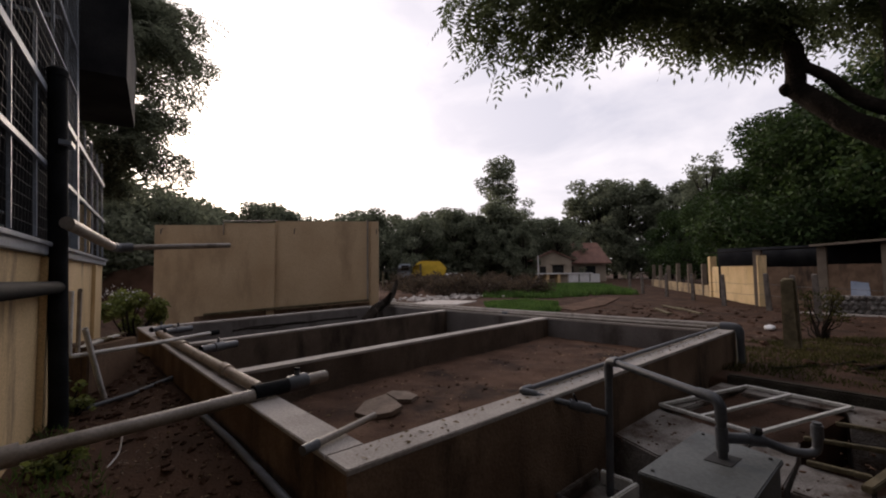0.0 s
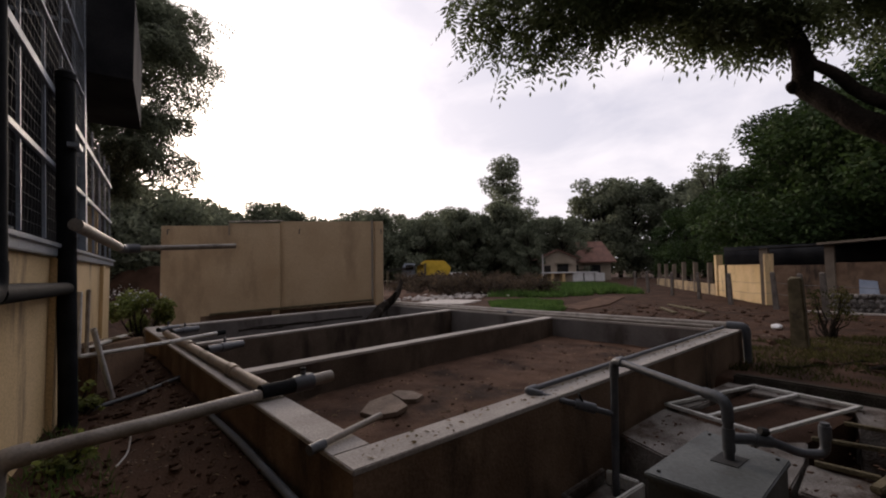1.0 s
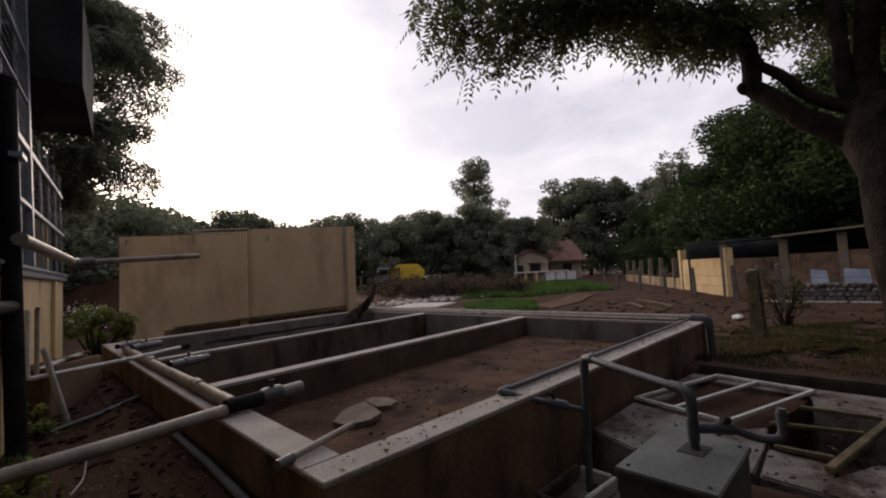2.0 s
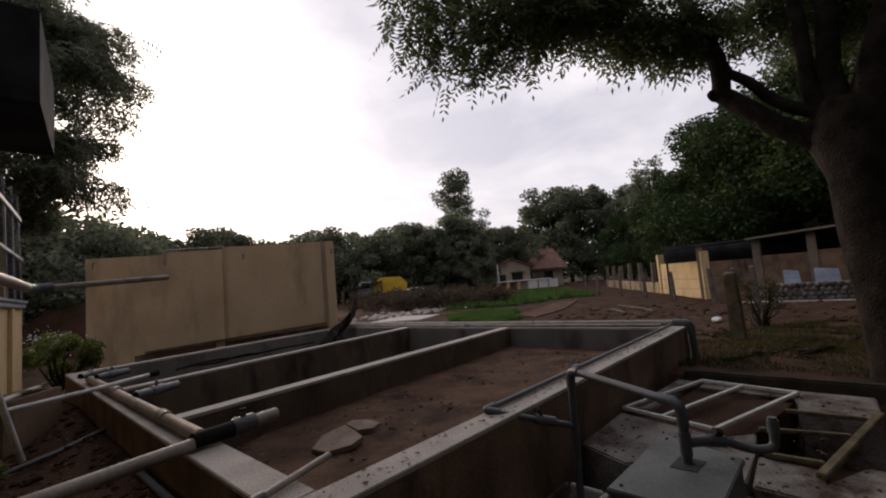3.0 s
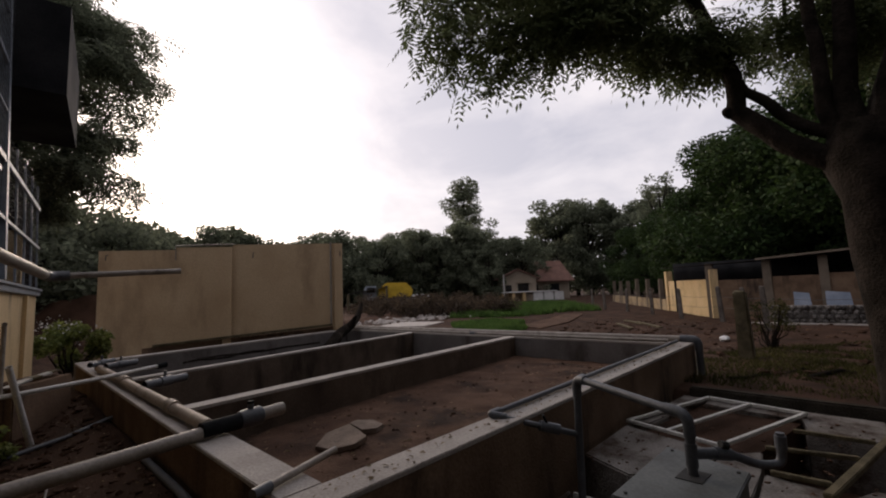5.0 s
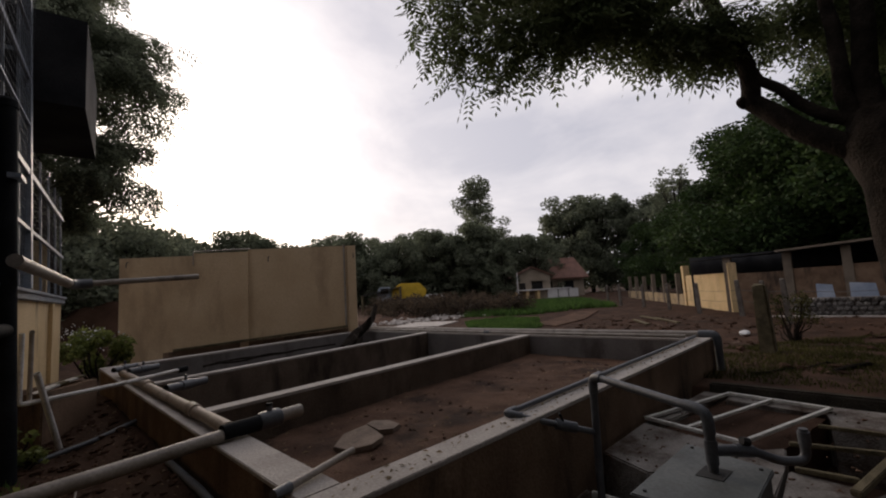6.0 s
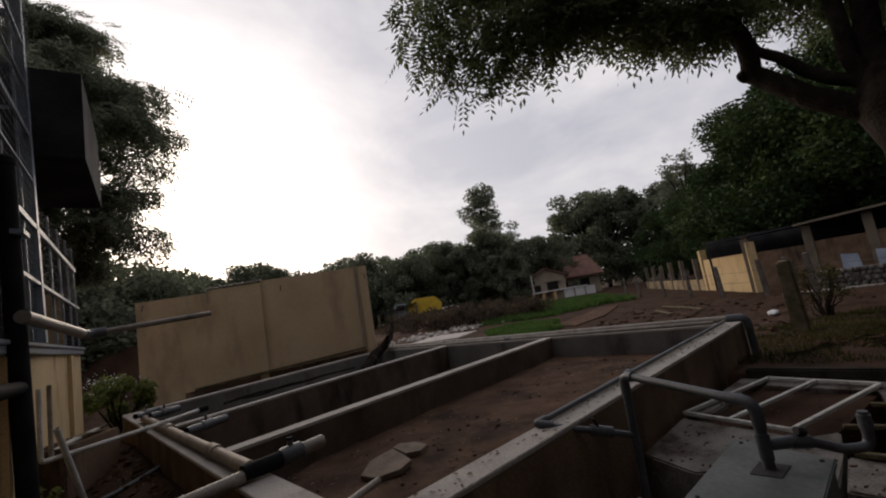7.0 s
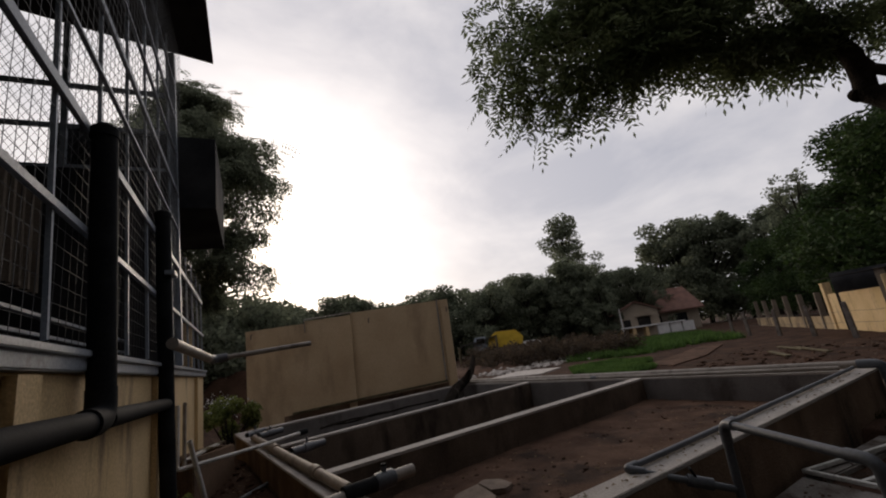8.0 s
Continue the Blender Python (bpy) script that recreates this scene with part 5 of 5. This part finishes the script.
prof = [(-1.8, 0.05), (1.8, 0.05), (1.85, 0.5), (1.1, 0.65), (0.55, 1.15), (-1.0, 1.15), (-1.6, 0.7), (-1.85, 0.5)]
hull(bm, [cp(a, -0.75, z) for a, z in prof], [cp(a, 0.75, z) for a, z in prof], 0.06)
part("body", bm, M_WHITEP, car)
part("window", hull(bmesh.new(), [cp(-0.95, -0.765, 0.7), cp(0.8, -0.765, 0.7), cp(0.8, -0.752, 0.7), cp(-0.95, -0.752, 0.7)], [cp(-0.85, -0.765, 1.08), cp(0.45, -0.765, 1.08), cp(0.45, -0.752, 1.08), cp(-0.85, -0.752, 1.08)]), M_GLASSD, car)
for a in (-1.1, 1.1):
    for b in (-0.78, 0.62):
        part("wheel", tube([cp(a, b, 0.1), cp(a, b + 0.16, 0.1)], 0.31, 14), M_RUBBER, car)

lean_to = thing("lean_to", at_bearing(53.3, 44) + (FAR,), "dark low lean-to roof on posts beside the lorry", "shed")
qx, qy = at_bearing(53.3, 44)
bm = bmesh.new()
hull(bm, [(qx - 1.6, qy + 1.4, 1.35), (qx + 1.6, qy - 1.2, 2.1), (qx + 2.6, qy + 0.4, 2.1), (qx - 0.6, qy + 3.0, 1.35)], [(qx - 1.6, qy + 1.4, 1.43), (qx + 1.6, qy - 1.2, 2.18), (qx + 2.6, qy + 0.4, 2.18), (qx - 0.6, qy + 3.0, 1.43)])
part("roof", bm, M_ROOF, lean_to)
for dx, dy, h in ((-1.5, 1.4, 1.4), (1.5, -1.1, 2.1)):
    part("post", box(qx + dx - 0.08, qx + dx + 0.08, qy + dy - 0.08, qy + dy + 0.08, FAR - 0.1, h), M_WOOD, lean_to)


# ---- heaps, paths, grass, scrub ----
def heap(name, cx, cy, rx, ry, h, material, label, seed, turn=0.0, z=FAR):
    n = 34
    vs, fs = [], []
    ca, sa = math.cos(turn), math.sin(turn)
    for j in range(n + 1):
        for i in range(n + 1):
            u, v = i / n * 2 - 1, j / n * 2 - 1
            q = max(0.0, 1 - u * u - v * v)
            x, y = cx + ca * u * rx - sa * v * ry, cy + sa * u * rx + ca * v * ry
            vs.append((x, y, z - 0.06 + h * q ** 0.8 * (0.75 + 0.5 * noise.noise((x * 0.8, y * 0.8, seed))) + 0.05 * h * noise.noise((x * 4, y * 4, seed))))
    fs = [(j * (n + 1) + i, j * (n + 1) + i + 1, (j + 1) * (n + 1) + i + 1, (j + 1) * (n + 1) + i) for j in range(n) for i in range(n)]
    ob = new(name, scatter_mesh(name, vs, fs, material))
    ob.data.shade_smooth()
    return tagged(ob, label, "heap")


heap("mound", 1.9, 23.0, 4.0, 3.0, 2.1, M_DIRT, "brown heap of spoil behind the yellow wall", 1)
heap("mound", 18.5, 21.5, 3.5, 1.6, 0.5, M_SAND, "low heap of sandy rubble", 2, 0.7)
heap("mound", 22.5, 22.5, 5.0, 2.2, 0.9, M_DIRT, "low brown soil heap with dry weeds", 3, -0.6)
heap("mound", 14.6, 21.5, 3.0, 1.8, 0.55, M_SAND, "low heap of sandy rubble", 4, 0.3)
path_ = tagged(part("path", prism([(14.4, 8.9), (17.5, 9.3), (22.5, 11.0), (22.2, 12.0), (18.0, 10.9), (15.0, 10.2)], FAR - 0.15, FAR + 0.045, 0.01), M_SAND), "pale worn path across the yard", "path", kind="structure")
path_2 = tagged(part("path", prism([(13.6, 14.4), (16.0, 15.4), (15.2, 17.6), (12.4, 16.6)], FAR - 0.15, FAR + 0.04, 0.01), M_CONC), "pale cement apron behind the tank", "path", kind="structure")


def blades(name, ring, count, h, w, material, label, seed, category="grass", base=FAR):
    r = np.random.default_rng(seed)
    xs, ys = [p[0] for p in ring], [p[1] for p in ring]
    vs = []
    while len(vs) < count * 3:
        x, y = r.uniform(min(xs), max(xs)), r.uniform(min(ys), max(ys))
        inside = False
        for (x0, y0), (x1, y1) in zip(ring, ring[1:] + ring[:1]):
            if (y0 > y) != (y1 > y) and x < (x1 - x0) * (y - y0) / (y1 - y0) + x0:
                inside = not inside
        if not inside or noise.noise((x * 0.9, y * 0.9, seed)) < -0.28:
            continue
        a = r.uniform(0, 2 * math.pi)
        hh = h * r.uniform(0.5, 1.3) * (1 + 0.6 * noise.noise((x * 0.6, y * 0.6, seed + 4)))
        z = gz(x, y) - 0.01
        tip = r.normal(size=2) * hh * 0.45
        vs += [(x - math.cos(a) * w, y - math.sin(a) * w, z), (x + math.cos(a) * w, y + math.sin(a) * w, z), (x + tip[0], y + tip[1], z + hh)]
    f = np.arange(len(vs)).reshape(-1, 3).tolist()
    return tagged(new(name, scatter_mesh(name, vs, f, material)), label, category, kind="stuff")


blades("grass", [(18.4, 17.3), (20.5, 13.6), (25.5, 13.2), (26.5, 11.6), (38, 20), (37, 27)], 26000, 0.34, 0.035, M_GRASS, "lush bright green grass strip", 61)
blades("grass", [(12.6, 9.6), (14.2, 9.4), (17.4, 11.6), (17.8, 13.6), (15.2, 14.2), (13.2, 12.2)], 20000, 0.13, 0.02, M_GRASS, "short bright green grass", 62)
blades("dry_grass", [(6.6, 2.6), (6.6, -2.4), (10.5, -3.0), (14.5, 0.2), (12.5, 1.6), (9.5, 2.9)], 17000, 0.075, 0.010, M_GRASSD, "olive dry grass behind the kerb", 63)
blades("weeds", [(-0.35, 2.3), (0.3, 2.3), (0.35, 4.4), (0.15, 5.6), (-0.2, 5.4)], 900, 0.09, 0.006, M_GRASS, "short green weeds by the wall foot", 64)


def shrub(name, x, y, z, rad, h, leaves, size, material, label, seed, category="shrub", group=""):
    r = np.random.default_rng(seed)
    t = thing(name, (x, y, z), label, category, group)
    bm = bmesh.new()
    cs, rs = [], []
    for k in range(14):
        c = (x + r.uniform(-1, 1) * rad * 0.8, y + r.uniform(-1, 1) * rad * 0.8, z + h * r.uniform(0.12, 0.9))
        limb(bm, wob((x, y, z - 0.1), c, 4, 0.1, seed + k), 0.018 + 0.01 * h, 0.005, 5)
        cs.append(c)
        rs.append(rad * r.uniform(0.22, 0.42))
    part("stem", bm, M_BARK, t)
    v, f = leaf_cloud(cs, rs, leaves, size, 0.9, seed)
    part("leaves", scatter_mesh("leaves", v, f, material), None, t)
    return t


fl = shrub("flowering_shrub", 1.22, 11.5, 0.0, 0.58, 1.10, 4200, 0.075, M_SHRUB, "leafy green shrub with small pale flowers between the walls", 71)
v, f = leaf_cloud([(1.22 + 0.25 * math.cos(k), 11.6 + 0.25 * math.sin(k * 2.0), 0.75 + 0.05 * k) for k in range(5)], [0.34] * 5, 220, 0.045, 0.6, 72)
tagged(part("flowers", scatter_mesh("flowers", v, f, M_WHITEP), None, fl, "small pale flowers"), kind="stuff")
shrub("weed_clump", 0.16, 5.95, 0.0, 0.22, 0.35, 420, 0.06, M_SHRUB, "low green weed clump at the foot of the wall", 73, "weed", "weed clumps")
shrub("weed_clump", 0.05, 4.35, 0.0, 0.2, 0.22, 300, 0.05, M_SHRUB, "low green weed clump at the foot of the wall", 74, "weed", "weed clumps")
shrub("thorny_bush", 12.2, 1.75, FAR, 0.45, 1.1, 700, 0.06, M_GRASSD, "dry brown tangle of twigs on a fence stake", 75)
M_SCRUB = mat("dry_brown_scrub", (0.055, 0.040, 0.028), (0.095, 0.070, 0.046), 1.0, 0.9, 0.0, leaf=True, vary=0.4)
for k in range(16):
    b, d = 36.5 + 1.15 * k, 27 + 9 * ((k * 7) % 5) / 4
    if b > 56:
        continue
    x, y = at_bearing(b, d)
    shrub("dry_scrub", x, y, FAR, 1.5, 0.85 + 0.25 * (k % 3), 1500, 0.16, M_SCRUB, "dry brown scrub before the far trees", 80 + k, "shrub", "dry scrub in the yard")


# ---- litter and stones ----
def stones(name, count, region, size, material, label, seed, height, category="stones"):
    r = np.random.default_rng(seed)
    base = bmesh.new()
    bmesh.ops.create_icosphere(base, subdivisions=1, radius=1)
    bv = np.array([v.co[:] for v in base.verts])
    bf = np.array([[v.index for v in f.verts] for f in base.faces])
    base.free()
    vs, fs = [], []
    for k in range(count):
        x, y = region(r)
        s = size * r.uniform(0.4, 1.0) ** 2 * 1.4
        q = bv * (1 + 0.3 * r.normal(size=(len(bv), 1))) * np.array([1, r.uniform(0.6, 1), r.uniform(0.3, 0.7)]) * s
        a = r.uniform(0, 6.28)
        q = q @ np.array([[math.cos(a), math.sin(a), 0], [-math.sin(a), math.cos(a), 0], [0, 0, 1]])
        fs.append(bf + len(vs) * len(bv))
        vs.append(q + np.array([x, y, height(x, y) + s * 0.2]))
    return tagged(new(name, scatter_mesh(name, np.concatenate(vs).tolist(), np.concatenate(fs).tolist(), material)), label, category, kind="stuff")


def sand_z(x, y):
    return 0.10 + 0.03 * noise.noise((x * 0.9, y * 0.9, 5)) + 0.012 * noise.noise((x * 4, y * 4, 9))


stones("pebbles", 260, lambda r: (r.uniform(1.4, 6.8), r.uniform(2.45, 4.55)), 0.019, M_SAND, "small brown pebbles and clods on the sand", 91, sand_z)
stones("stones", 420, lambda r: (r.uniform(-0.1, 1.0), r.uniform(2.2, 8.0)), 0.016, M_SAND, "small grey stones and litter on the soil", 92, gz)
stones("clods", 620, lambda r: (r.uniform(-0.1, 1.0), r.uniform(2.0, 8.0)), 0.034, M_DIRT, "lumps of dark soil by the tank wall", 101, gz)
stones("clods", 420, lambda r: (r.uniform(7.3, 19), r.uniform(0.0, 8.5)), 0.07, M_DIRT, "lumps of brown soil over the yard", 102, gz)
stones("stones", 260, lambda r: (r.uniform(7.2, 20), r.uniform(0.5, 9)), 0.05, M_SAND, "scattered stones on the bare yard", 93, gz)
stones("rubble", 500, lambda r: (r.normal() * 2.2 + 17.0, r.normal() * 1.1 + 19.6), 0.15, M_CONC, "broken pale rubble along the heap", 94, gz)
stones("slab_grit", 220, lambda r: (3.35 + 2.4 * r.uniform(0, 1) ** 1.6, r.uniform(0.4, 2.05)), 0.013, M_SAND, "grit and crumbs on the slab", 95, lambda x, y: 0.0)


def flat_litter(name, count, region, size, material, label, seed, height):
    r = np.random.default_rng(seed)
    vs = []
    for k in range(count):
        x, y = region(r)
        a, s = r.uniform(0, 6.28), size * r.uniform(0.5, 1.3)
        z = height(x, y)
        c, d = math.cos(a) * s, math.sin(a) * s
        vs += [(x - c, y - d, z + 0.004), (x + d * 0.4, y - c * 0.4, z + r.uniform(0.004, 0.016)), (x + c, y + d, z + 0.006), (x - d * 0.4, y + c * 0.4, z + r.uniform(0.004, 0.016))]
    f = np.arange(len(vs)).reshape(-1, 4).tolist()
    return tagged(new(name, scatter_mesh(name, vs, f, material)), label, "litter", kind="stuff")


M_DRYLEAF = mat("dry_fallen_leaf", (0.16, 0.11, 0.06), (0.30, 0.23, 0.14), 2.0, 0.8, 0.0, leaf=True, vary=0.5)
flat_litter("fallen_leaves", 450, lambda r: (r.uniform(-0.1, 1.0), r.uniform(2.0, 8.0)), 0.018, M_DRYLEAF, "dry fallen leaves on the soil", 96, gz)
flat_litter("fallen_leaves", 260, lambda r: (r.uniform(1.4, 6.5), r.uniform(2.45, 4.55)), 0.022, M_DRYLEAF, "dry fallen leaves on the sand", 97, sand_z)
flat_litter("fallen_leaves", 160, lambda r: (r.uniform(1.1, 6.8), r.uniform(2.18, 2.33)), 0.018, M_DRYLEAF, "small dry leaves along the tank rim", 98, lambda x, y: TOP)
flat_litter("litter", 60, lambda r: (r.normal() * 0.16 + 0.5, r.normal() * 0.18 + 4.15), 0.016, M_CHIP, "pale scraps of litter on the soil", 99, gz)
flat_litter("litter", 160, lambda r: (r.uniform(8, 20), r.uniform(1.5, 8)), 0.06, M_CHIP, "pale scraps of litter on the yard", 100, gz)

# ---- small things in the yard ----
bm = bmesh.new()
bmesh.ops.create_icosphere(bm, subdivisions=2, radius=0.16, matrix=Matrix.Translation((13.35, 2.84, FAR + 0.05)) @ Matrix.Diagonal((1.1, 0.8, 0.5, 1)))
for v in bm.verts:
    v.co += Vector((noise.noise(v.co * 9), noise.noise(v.co * 9 + Vector((4, 0, 0))), 0)) * 0.04
solid("white_stone", bm, M_WHITEP, "small pale stone lying on the yard soil", "stone")
for p, q in (((16.2, 5.2), (18.0, 6.6)), ((17.4, 6.2), (18.6, 7.3)), ((15.6, 6.0), (17.0, 7.0))):
    solid("old_plank", beam((*p, FAR + 0.03), (*q, FAR + 0.06), 0.16, 0.035, 0.005), M_WOOD, "weathered plank lying on the yard soil", "plank", "planks in the yard")
tagged(part("footing", box(18.72, 18.95, -6.0, 3.4, FAR - 0.1, FAR + 0.05, 0.01), M_CONC), "pale cement footing before the rubble wall", "footing", kind="structure")
solid("fallen_stick", tube(wob((7.6, 0.9, 0.03), (9.6, -0.4, -0.02), 8, 0.25, 55), 0.03, 7), M_BARK, "crooked dry stick on the grass", "stick", "sticks on the grass")
solid("fallen_stick", tube(wob((7.1, 1.7, 0.02), (8.3, 0.9, 0.0), 6, 0.15, 57), 0.018, 6), M_BARK, "crooked dry stick on the grass", "stick", "sticks on the grass")
